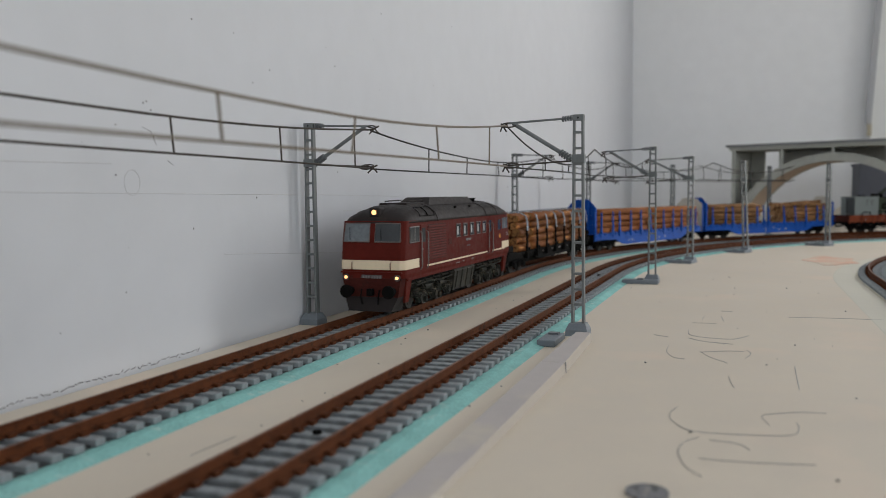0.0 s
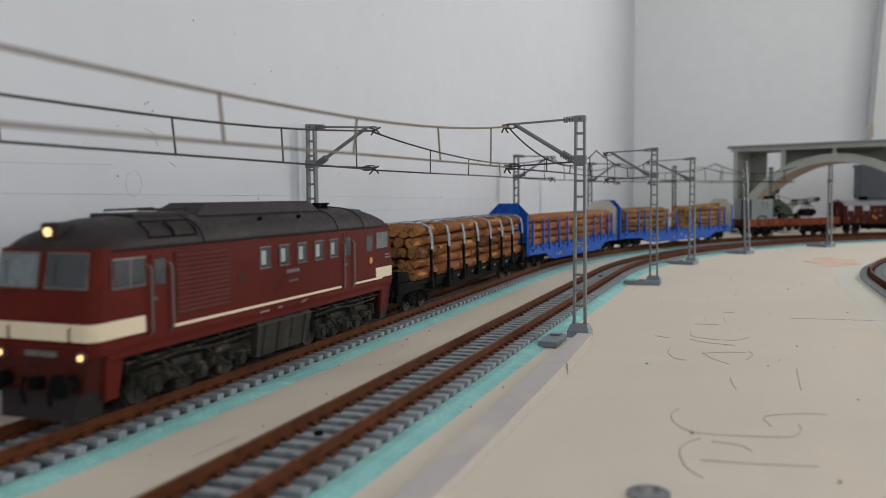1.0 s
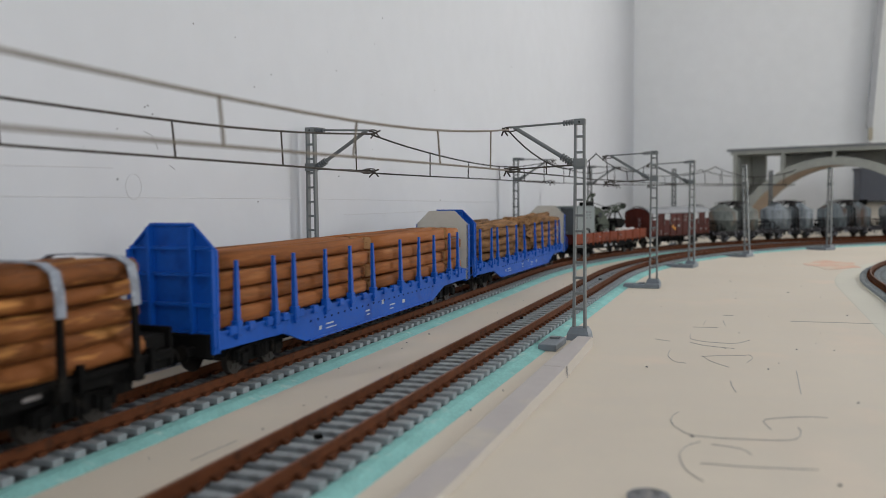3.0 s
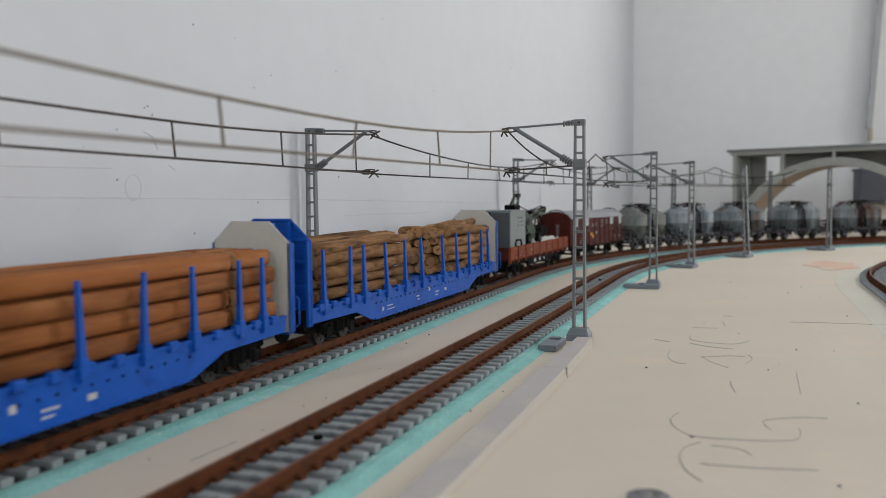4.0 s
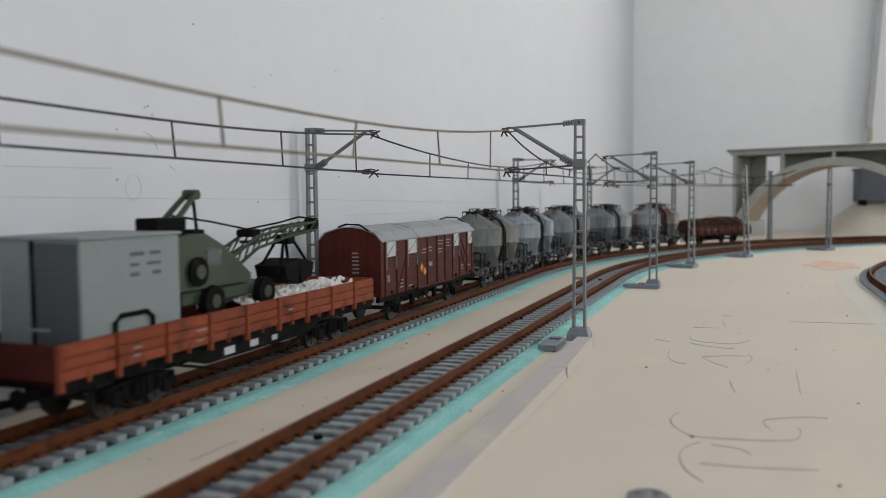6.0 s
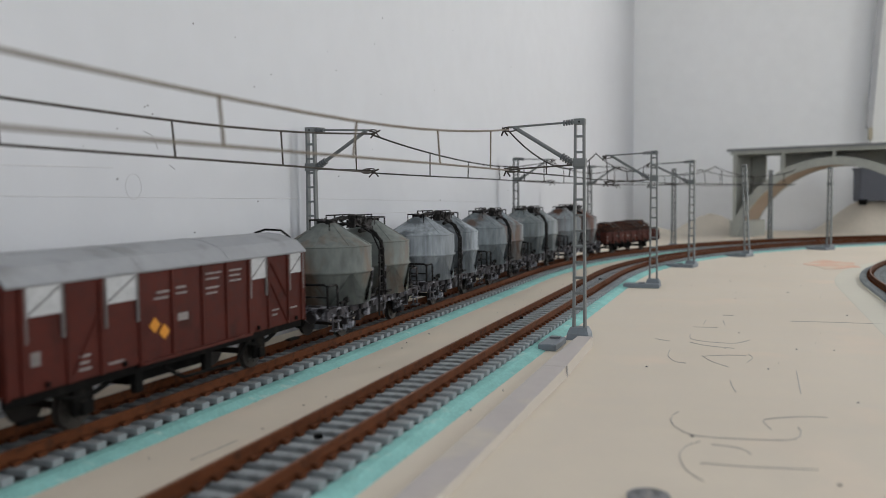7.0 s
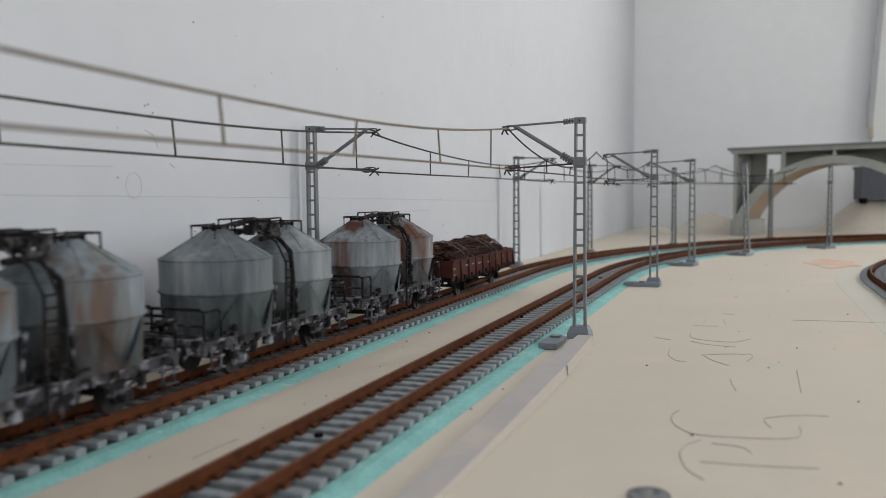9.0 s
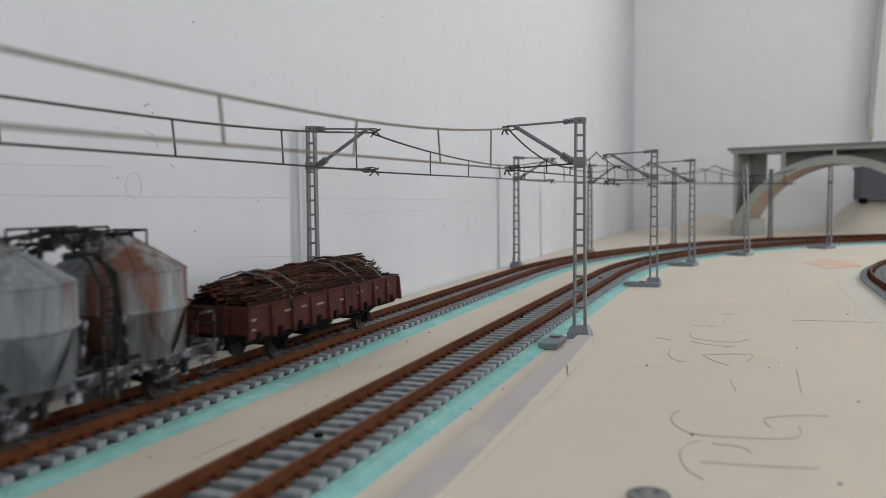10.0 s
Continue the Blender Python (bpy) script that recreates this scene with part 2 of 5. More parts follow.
def pipe(points, r, n=6, bm=None):
    """A round tube through the points."""
    bm = bm or B()
    pts = [Vector(p) for p in points]
    rings = []
    up = Vector((0.13, 0.21, 0.97))
    for i, p in enumerate(pts):
        d = (pts[min(i + 1, len(pts) - 1)] - pts[max(i - 1, 0)]).normalized()
        a = d.cross(up if abs(d.dot(up)) < 0.95 else Vector((1, 0, 0))).normalized()
        b = d.cross(a)
        rings.append([bm.verts.new(p + (a * math.cos(k * math.tau / n) + b * math.sin(k * math.tau / n)) * r) for k in range(n)])
    for u, w in zip(rings, rings[1:]):
        for k in range(n):
            bm.faces.new((u[k], u[(k + 1) % n], w[(k + 1) % n], w[k]))
    bm.faces.new(rings[0])
    bm.faces.new(rings[-1])
    return bm


def loft(rings, bm=None, caps=True):
    bm = bm or B()
    vs = [[bm.verts.new(p) for p in r] for r in rings]
    n = len(vs[0])
    for u, w in zip(vs, vs[1:]):
        for k in range(n):
            bm.faces.new((u[k], u[(k + 1) % n], w[(k + 1) % n], w[k]))
    if caps:
        bm.faces.new(vs[0])
        bm.faces.new(vs[-1])
    return bm


def slab_xz(pts, y0, y1, bm=None):
    """An outline in x and z, with thickness in y."""
    return loft([[(x, y0, z) for x, z in pts], [(x, y1, z) for x, z in pts]], bm)


def slab_yz(pts, x0, x1, bm=None):
    return loft([[(x0, y, z) for y, z in pts], [(x1, y, z) for y, z in pts]], bm)


def slab_xy(pts, z0, z1, bm=None):
    return loft([[(x, y, z0) for x, y in pts], [(x, y, z1) for x, y in pts]], bm)


# ---- the plan of the two tracks: straight, then a curve to the right ----
Y1, Y2, BEND, RADIUS = 15.348, 9.22, 56.5, 74.0
MIDDLE = (BEND, Y1 - RADIUS)
TABLE = -0.60


def on_track(s, off=0.0):
    """Place and heading at the distance s along the wall-side track, off to its left."""
    if s <= BEND:
        return Vector((s, Y1 + off, 0)), 0.0
    a = (s - BEND) / RADIUS
    r = RADIUS + off
    return Vector((MIDDLE[0] + r * math.sin(a), MIDDLE[1] + r * math.cos(a), 0)), -a


def sweep(profile, s0, s1, off, step=2.0, bm=None):
    """A profile of (left, up) carried along the track."""
    ss = [s0] if s0 < BEND else []
    if s0 < BEND:
        ss += [BEND]
    k = max(1, int((s1 - max(s0, BEND)) / step))
    ss += [max(s0, BEND) + (s1 - max(s0, BEND)) * (i + 1) / k for i in range(k)]
    if s0 >= BEND:
        ss = [s0] + ss
    rings = []
    for s in ss:
        rings.append([on_track(s, off + a)[0] + Vector((0, 0, z)) for a, z in profile])
    return loft(rings, bm)


# ---- the room ----
def structure(name, bm, material, label):
    ob = part(name, bm, material)
    return tagged(ob, label, name.rstrip("_0123456789").replace("_", " "), "", "structure")


WX, WY, RY, RX = 146.0, 18.97, -200.0, -235.0
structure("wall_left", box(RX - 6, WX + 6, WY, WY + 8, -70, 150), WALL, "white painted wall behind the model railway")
bm = box(WX, WX + 6, -63, WY, -70, 150)
box(WX, WX + 6, RY, -87, -70, 150, 0, bm)
box(WX, WX + 6, -87, -63, -70, 6, 0, bm)
box(WX, WX + 6, -87, -63, 110, 150, 0, bm)
# paler than the other walls: its colour makes up for weak light
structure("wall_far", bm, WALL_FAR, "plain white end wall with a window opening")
bm = box(RX, 0 - 125, RY - 6, RY, -70, 150)
box(5, WX, RY - 6, RY, -70, 150, 0, bm)
box(-125, 5, RY - 6, RY, -70, 8, 0, bm)
box(-125, 5, RY - 6, RY, 112, 150, 0, bm)
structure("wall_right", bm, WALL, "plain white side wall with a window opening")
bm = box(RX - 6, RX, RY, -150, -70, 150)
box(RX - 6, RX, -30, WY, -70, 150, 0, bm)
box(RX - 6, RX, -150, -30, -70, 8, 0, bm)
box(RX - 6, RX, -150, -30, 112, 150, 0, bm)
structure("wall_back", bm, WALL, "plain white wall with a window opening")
structure("floor", box(RX, WX, RY, WY, -74, -70), PLASTER, "plain pale room floor")
structure("ceiling", box(RX, WX, RY, WY, 150, 154), WALL, "plain white ceiling")

# ---- the layout board ----
board = thing("layout_board", "cream painted plywood board carrying the model railway along the wall", "table")
part("board_top", box(-232, 145.5, -95, WY - 0.05, TABLE - 1.6, TABLE, 0.05), BOARD, board)
for x in (-220, -80, 60, 130):
    for y in (-90, 12):
        part("leg", box(x - 2, x + 2, y - 2, y + 2, -70, TABLE - 1.6), BOARD, board)


# ---- tracks ----
def rail_profile(c):
    h, w, f = 0.05, 0.02, 0.10
    return [(c - f, -0.325), (c - f, -0.295), (c - w, -0.27), (c - w, -0.075), (c - h, -0.055), (c - h, -0.008), (c - h + 0.012, 0.0),
            (c + h - 0.012, 0.0), (c + h, -0.008), (c + h, -0.055), (c + w, -0.075), (c + w, -0.27), (c + f, -0.295), (c + f, -0.325)]


PITCH = 0.645


def track(name, label, off, s_end, s_near=5.0, foam=True):
    ob = thing(name, label, "track", "railway tracks")
    part("foam_bed", sweep([(-2.05, TABLE), (-1.66, -0.5), (1.42, -0.5), (1.45, TABLE)], -150, s_end, off), FOAM if foam else PALEBAND, ob, "turquoise foam track bed" if foam else "pale painted track bed")
    part("grey_strip", sweep([(-1.36, -0.5), (-1.32, -0.48), (1.32, -0.48), (1.36, -0.5)], -150, s_end, off), BED_GREY, ob, "grey paper strip under the sleepers")
    for side in (-0.7675, 0.7675):
        bm = sweep(rail_profile(side), -150, s_end, off, 1.5)
        ob_r = part("rail", bm, [RUST, RAILHEAD], ob, "rust brown rail with a worn top")
        for f in ob_r.data.polygons:
            if f.normal.z > 0.9 and f.center.z > -0.01 * S:
                f.material_index = 1
    # the sleepers, with chairs under the rails
    bm = box(-0.155, 0.155, -1.42, 1.42, -0.49, -0.318, 0.014)
    for side in (-0.7675, 0.7675):
        for d in (-0.15, 0.15):
            box(-0.11, 0.11, side + d - 0.075, side + d + 0.075, -0.325, -0.215, 0, bm)
    for f in bm.faces:
        f.material_index = 1 if f.calc_center_median().z > -0.3175 else 0
    shared = mesh_of("sleeper", bm, [SLEEPER, RUST])
    rest = B()
    scale = (RADIUS + off) / RADIUS
    s, n = s_near, 0
    while s < s_end - 0.4:
        p, a = on_track(s, off)
        if n < 290:
            part("sleeper", shared, None, ob, "", p, (0, 0, math.degrees(a) + random.uniform(-0.6, 0.6)))
            n += 1
        s += PITCH / (scale if s > BEND else 1)
    s = s_near - PITCH
    while s > -150:
        box(s - 0.125, s + 0.125, Y1 + off - 1.42, Y1 + off + 1.42, -0.485, -0.328, 0, rest)
        s -= PITCH
    tagged(part("sleepers_beyond", rest, SLEEPER, ob), kind="stuff")
    return ob


track("railway_track", "model railway track with grey sleepers beside the wall", 0.0, BEND + 122)
empty_track = track("railway_track", "empty model railway track with grey sleepers and rusty rails", Y2 - Y1, BEND + 122)
for x, y in ((36.2, 9.75), (16.6, 9.35), (55.0, 9.3)):
    part("track_nail", rod((x, y, -0.34), (x, y, -0.24), 0.11, 10), CHASSIS, empty_track, "small black nail between the rails")


# ---- an inner track on a pale painted band ----
tagged(part("pale_paint_band", sweep([(-3.2, TABLE), (-3.15, TABLE + 0.012), (2.9, TABLE + 0.012), (2.95, TABLE)], 20, BEND + 60, -23.6), PALEBAND), "pale greenish painted band under the inner track", "paint band", "", "structure")
track("railway_track", "inner curved model railway track at the board edge", -23.6, BEND + 42, 24.0, False)


# ---- catenary masts ----
def mast(x, y, side, reach, turn=0.0, tall=8.4, plate=(-1.3, -0.45, -0.5, 1.75), lean=0.0):
    """A lattice mast with a bracket over the track; side: +1 when the track lies to its left."""
    ob = thing("catenary_mast", "grey plastic lattice catenary mast with bracket beside the track", "mast", "catenary masts", pose(x * S, y * S, TABLE * S, lean, 0, turn))
    H = tall - TABLE
    a0, a1 = 0.225, 0.17

    def half(z):
        return a0 + (a1 - a0) * (z - 0.5) / (H - 0.5)
    bm = B()
    for sy in (-1, 1):
        p, q = half(0.5), half(H)
        loft([[(-0.14, sy * p - 0.05, 0.5), (0.14, sy * p - 0.05, 0.5), (0.14, sy * p + 0.05, 0.5), (-0.14, sy * p + 0.05, 0.5)],
              [(-0.12, sy * q - 0.045, H), (0.12, sy * q - 0.045, H), (0.12, sy * q + 0.045, H), (-0.12, sy * q + 0.045, H)]], bm)
    part("post_frame", bm, MAST, ob)
    z = 1.25
    while z < H - 0.4:
        part("rung", box(-0.11, 0.11, -half(z), half(z), z - 0.045, z + 0.045), MAST, ob)
        z += 0.64
    part("cap_hole", rod((-0.165, 0, H - 0.13), (-0.155, 0, H - 0.13), 0.04, 8), CHASSIS, ob)
    part("cap", box(-0.16, 0.16, -a1 - 0.06, a1 + 0.06, H - 0.24, H, 0.015), MAST, ob)
    part("collar", box(-0.17, 0.17, -a1 - 0.09, a1 + 0.09, H - 1.95, H - 1.6, 0.015), MAST, ob)
    foot = part("foot", loft([[(-0.46, -0.46, 0), (0.46, -0.46, 0), (0.46, 0.46, 0), (-0.46, 0.46, 0)], [(-0.43, -0.44, 0.26), (0.43, -0.44, 0.26), (0.43, 0.44, 0.26), (-0.43, 0.44, 0.26)], [(-0.26, -0.34, 0.5), (0.26, -0.34, 0.5), (0.26, 0.34, 0.5), (-0.26, 0.34, 0.5)]]), FOOT, ob, "blue-grey stepped foot")
    if side > 0:
        x0, x1, y0, y1 = plate
        part("foot_plate", box(x0, x1, y0, y1, 0, 0.26, 0.03), FOOT, foot)
        part("foot_slot", box(x1 - 0.55, x1 - 0.2, (y0 + y1) / 2 - 0.2, (y0 + y1) / 2 + 0.2, 0.25, 0.33), INSUL, foot, "small black peg")
    if x > 82:
        return ob
    # bracket: top rod, slanting strut, insulators
    zt, zl = H - 0.12, H - 1.78
    part("top_rod", rod((0, side * 0.2, zt), (0, side * (reach - 0.35), zt - 0.12), 0.045, 6), MAST, ob)
    part("strut", rod((0, side * 0.3, zl), (0, side * (reach - 0.55), zt - 0.13), 0.085, 8), MAST, ob)
    for k in range(4):
        part("insulator", rod((0, side * (0.28 + k * 0.11), zt - 0.01 * k), (0, side * (0.34 + k * 0.11), zt - 0.01 * k), 0.12, 10), INSUL, ob)
    d = Vector((0, side * (reach - 0.85), zt - 0.13 - zl)).normalized()
    for k in range(4):
        p = Vector((0, side * 0.3, zl)) + d * (0.1 + k * 0.12)
        part("insulator", rod(p, p + d * 0.06, 0.16, 10), INSUL, ob)
    part("steady_arm", rod((0, side * 0.3, zl - 0.08), (0, side * (reach - 0.2), zl - 0.22), 0.035, 6), WIRE, ob)
    for y, z in ((reach - 0.1, zt - 0.22), (reach - 0.2, zl - 0.25)):
        bm = pipe([(-0.15, side * (y - 0.25), z + 0.08), (0.05, side * (y - 0.05), z), (0.2, side * (y + 0.12), z + 0.1)], 0.04, 6)
        pipe([(0, side * y, z), (-0.12, side * (y - 0.2), z - 0.25)], 0.035, 5, bm)
        pipe([(0, side * y, z), (0.14, side * (y + 0.14), z - 0.22)], 0.035, 5, bm)
        pipe([(0.16 * math.sin(k * 0.7), side * (y - 0.28 + 0.34 * math.cos(k * 0.7)), z + 0.03 + 0.11 * math.sin(k * 0.7)) for k in range(10)], 0.03, 5, bm)
        part("wire_clamp", bm, WIRE, ob)
    return ob


def turn_at(x, y):
    return -math.degrees(math.atan2(x - MIDDLE[0], y - MIDDLE[1])) if x > BEND else 0.0


RIGHT_MASTS = [(-5.0, 6.47), (33.3, 6.47), (54.3, 5.75), (70.4, 4.4), (83.5, 0.1), (95.7, -8.0)]
LEFT_MASTS = [(-1.0, 18.4)] + [(32.6, 18.45), (64.6, 17.75), (81.02, 14.76), (95.87, 7.96), (109.72, -2.48)]
for x, y in RIGHT_MASTS:
    mast(x, y, 1, 3.3 if x < 60 else 3.9, turn_at(x, y), 8.4 if x < 40 else 8.15, (-3.05, -1.2, 0.3, 1.0) if x == 33.3 else (-1.3, -0.45, -0.5, 1.75), -2.6 if x == 83.5 else 0.0)
for x, y in LEFT_MASTS:
    mast(x, y, -1, 3.3, turn_at(x, y), 8.45 if x < 70 else 8.3)


# ---- catenary wires ----
def catenary(name, label, supports, off, material, sags, first, rise):
    ob = thing(name, label, "overhead wire", "overhead wires")
    pts = [on_track(s, off + o)[0] for s, o in supports]
    for i, (p, q) in enumerate(zip(pts, pts[1:])):
        span = (q - p).length
        dip = sags[min(i, len(sags) - 1)]

        def upper(u):
            return 8.05 - dip * (1 - (2 * u - 1) ** 2) - 0.03 * math.sin(u * 9 + i)

        def lower(u):
            return 6.37 + 0.015 * math.sin(u * 7 + i * 2) + rise * (1 - u) * (i == 1)
        n = 16
        tone = material if i < 2 else WIRE_DARK
        part("messenger_wire", pipe([(*p.lerp(q, k / n).xy, upper(k / n)) for k in range(n + 1)], 0.038, 6), tone, ob)
        part("contact_wire", pipe([(*p.lerp(q, k / n).xy, lower(k / n)) for k in range(n + 1)], 0.036, 6), tone, ob)
        d = first
        while d < span - 1.2:
            u = 1 - d / span
            v = u + random.uniform(-0.25, 0.35) / span
            part("dropper", rod((*p.lerp(q, u).xy, upper(u)), (*p.lerp(q, v).xy, lower(v)), 0.032, 5), tone, ob)
            d += 5.85
    return ob


def along(x, y):
    return BEND + RADIUS * math.atan2(x - MIDDLE[0], y - MIDDLE[1]) if x > BEND else x


SUP1 = [(-34.0, 0.1)] + [(along(x, y), 0.1 if k % 2 else 0.0) for k, (x, y) in enumerate(LEFT_MASTS)]
SUP2 = [(-38.0, 0.2)] + [(along(x, y), 0.25) for x, y in RIGHT_MASTS]
catenary("overhead_line", "thin brownish overhead wires with droppers above the wall-side track", SUP1, 0.0, WIRE, (0.6, 0.56, 0.8, 0.75), 1.6, 0.25)
catenary("overhead_line", "thin tan overhead wires with droppers above the empty track", SUP2, Y2 - Y1, WIRE_PALE, (0.85, 0.86, 1.25, 0.9), 2.5, -0.15)

# ---- the grey strip beside the mast foot ----
strip = thing("grey_base_strip", "long flat grey strip lying on the board", "strip")
def strip_ring(x, up):
    y = 5.45 + max(0, x - 26) * 0.035
    return [(x, y, TABLE), (x, y + 0.05, TABLE + up), (x, 6.27, TABLE + up), (x, 6.33, TABLE)]


for name, stops in (("strip_end", ((26.05, 0.34), (31.9, 0.36))), ("strip", ((9.0, 0.08), (18.0, 0.2), (26.03, 0.34)))):
    ob = part(name, loft([strip_ring(x, up) for x, up in stops]), [STRIP_SIDE, GREYBAND], strip, "grey-topped painted strip")
    for f in ob.data.polygons:
        f.material_index = 1 if abs(f.normal.z) > 0.9 and f.center.z > (TABLE + 0.01) * S else 0
part("strip_joint", box(26.0, 26.06, 5.44, 5.48, TABLE, TABLE + 0.36), PENCIL, strip, "dark crack at the joint")


# ---- marks on the board and the wall ----
def mark(name, label, bm, material, category="pencil mark"):
    return tagged(part(name, bm, material), label, category, "pencil marks")


for line in [[(31.86, 2.74), (30.7, 2.7), (29.72, 2.38), (29.53, 2.0)], [(35.8, 2.25), (34.67, 2.14), (34.17, 1.54), (34.11, 0.47), (35.11, -0.12)], [(33.84, 2.13), (33.26, 1.5), (32.96, 0.45)], [(31.08, 1.53), (30.11, 1.16), (29.29, 0.58)], [(31.94, -0.05), (31.19, -0.19), (30.28, 0.0)], [(30.97, 1.53), (31.49, 0.62), (31.56, 0.04)], [(27.14, 0.48), (26.34, 0.41), (25.61, 0.29)], [(22.75, 1.7), (22.22, 1.84), (21.39, 1.74), (20.61, 1.23), (20.6, 0.25), (20.93, -1.01), (21.62, -1.27), (22.13, -1.24)], [(21.75, -0.59), (22.35, -0.44), (22.73, -0.55), (23.25, -1.39), (23.34, -2.01)], [(20.1, 1.01), (19.62, 1.3), (18.84, 1.39), (17.89, 1.18), (17.28, 0.8)], [(19.95, 0.75), (19.84, 0.12), (19.44, -0.13)], [(37.86, 2.24), (38.01, 1.24)], [(42.07, 1.12), (42.01, 0.65)], [(38.83, 1.88), (40.11, 1.82)], [(40.16, 1.07), (38.78, 0.93)], [(34.23, 3.53), (33.86, 2.92)], [(29.31, -1.55), (27.14, -1.52), (25.98, -1.51)], [(18.46, 0.92), (18.54, -0.12), (18.81, -1.47)], [(40.89, -1.88), (41.12, -3.8), (41.23, -5.84)], [(27.86, 5.87), (26.34, 5.55)], [(15.0, 11.7), (16.59, 11.59)], [(51.04, 6.64), (50.43, 6.56)]]:
    # a smooth stroke through the points
    pts = []
    for k in range(len(line) - 1):
        p0, p1, p2, p3 = (Vector(line[max(0, min(len(line) - 1, k + d))]) for d in (-1, 0, 1, 2))
        for j in range(6):
            u = j / 6
            pts.append(0.5 * (2 * p1 + (p2 - p0) * u + (2 * p0 - 5 * p1 + 4 * p2 - p3) * u * u + (3 * p1 - p0 - 3 * p2 + p3) * u ** 3))
    pts.append(Vector(line[-1]))
    mark("pencil_scribble", "thin dark pencil scribble on the cream board", pipe([(p.x, p.y, TABLE + 0.004) for p in pts], 0.011, 4), PENCIL)
for x, y in [(20.46, 1.22), (28.43, 3.21), (53.0, -2.26), (43.6, -4.52), (25.28, -2.95), (17.9, -1.79), (71.87, -1.32), (23.56, 6.91), (21.06, 7.1), (33.43, -1.76), (29.31, -0.68), (30.27, 12.92), (32.47, 12.8)]:
    mark("dark_speck", "small dark speck on the cream board", rod((x, y, TABLE), (x + 0.02, y, TABLE + 0.02), random.uniform(0.025, 0.05), 7), PENCIL, "speck")
n = 40
vs = [(75.2 + (4.6 + 0.9 * math.sin(k * 3 * math.tau / n)) * math.cos(k * math.tau / n), -6.6 + (1.9 + 0.35 * math.sin(k * 5 * math.tau / n)) * math.sin(k * math.tau / n)) for k in range(n)]
bm = slab_xy(vs, TABLE, TABLE + 0.024)
mark("orange_stain", "faint orange chalk stain on the board", bm, ORANGE, "stain")
scr = thing("screw_head", "dull steel screw head sunk in the board", "screw", "", pose(15.95 * S, 1.75 * S, TABLE * S))
part("head", rod((0, 0, 0), (0, 0, 0.06), 0.42, 20), METAL, scr)
part("cross_slot", box(-0.28, 0.28, -0.05, 0.05, 0.058, 0.065), PENCIL, scr)
FAINT = mat("faint_pencil", (0.60, 0.605, 0.62), 0.85, 0, 0.1, 30)
GREYLINE = mat("wall_pencil", (0.30, 0.30, 0.31), 0.8, 0, 0.3, 60)
for x0, z0, x1, z1 in [(16.6, 5.4, 32.35, 5.26), (33.89, 5.26, 63.26, 4.86), (26.72, 2.99, 37.27, 2.32), (36.72, 4.45, 48.34, 4.41), (16.64, 6.24, 20.84, 6.3)]:
    mark("wall_line", "faint horizontal pencil line on the white wall", rod((x0, WY, z0), (x1, WY, z1), 0.013, 4), FAINT)
for line in [[(22.33, 7.56), (22.74, 7.44), (23.0, 7.0)], [(23.57, 6.48), (23.86, 6.33)], [(21.76 + 0.37 * math.cos(k * math.tau / 24), 5.70 + 0.42 * math.sin(k * math.tau / 24)) for k in range(25)]]:
    mark("wall_scratch", "thin scratch on the white wall", pipe([(x, WY, z) for x, z in line], 0.013, 4), FAINT if len(line) > 5 else GREYLINE)
for x, z in [(25.1, 11.63), (41.59, 15.11), (22.56, 8.43), (22.4, 8.37), (36.08, 11.49), (28.94, 9.83), (30.23, 10.5), (24.86, 4.06), (29.03, 5.16), (36.19, 6.36), (50.38, 5.11), (21.03, 5.94), (22.77, 8.16)]:
    mark("wall_speck", "tiny dark speck on the white wall", rod((x, WY + 0.02, z), (x, WY - 0.02, z), 0.035, 6), GREYLINE, "speck")
for k in range(34):
    x, z = random.uniform(17, 70), random.uniform(0.5, 17)
    mark("wall_speck", "tiny dark speck on the white wall", rod((x, WY + 0.02, z), (x, WY - 0.015, z), random.uniform(0.014, 0.03), 6), GREYLINE, "speck")
for k in range(40):
    x, y = random.uniform(14, 60), random.choice((random.uniform(11.2, 13.6), random.uniform(-4, 5)))
    mark("dark_speck", "small dark speck on the cream board", rod((x, y, TABLE), (x + 0.01, y, TABLE + 0.012), random.uniform(0.012, 0.03), 6), PENCIL, "speck")
bm = B()
x = 12.5
while x < 25:
    w = random.uniform(0.05, 0.25)
    rod((x, WY, TABLE + 0.14 + random.uniform(-0.05, 0.08)), (x + w, WY, TABLE + 0.14 + random.uniform(-0.05, 0.1)), 0.02, 4, bm)
    x += w + random.uniform(0.01, 0.12)
mark("wall_foot_scribble", "dashed pencil line along the foot of the wall", bm, GREYLINE)

# ---- the arched bridge behind the curve ----
BX, BY = 122.7, 2.2
bridge = thing("arch_bridge", "grey card arched model bridge standing behind the curve", "bridge", "", pose(BX * S, BY * S, TABLE * S, 0, 0, math.degrees(math.atan2(-18.9, -6.6))))
MID, RI, RO, UPZ, DEEP = 13.2, 13.0, 14.1, -3.3, 7.0


def arc(r, a0, a1, n=28):
    return [(MID - r * math.cos(radians(a0 + (a1 - a0) * k / n)), UPZ + r * math.sin(radians(a0 + (a1 - a0) * k / n))) for k in range(n + 1)]


def across(name, pts, d0, d1, material, label=""):
    return part(name, slab_xz(pts, d0, d1), material, bridge, label)


for d in (0.0, DEEP - 0.5):
    across("arch_rib", arc(RO, 15, 165) + arc(RI, 15, 165)[::-1], d, d + 0.5, BRIDGE, "curved grey arch rib")
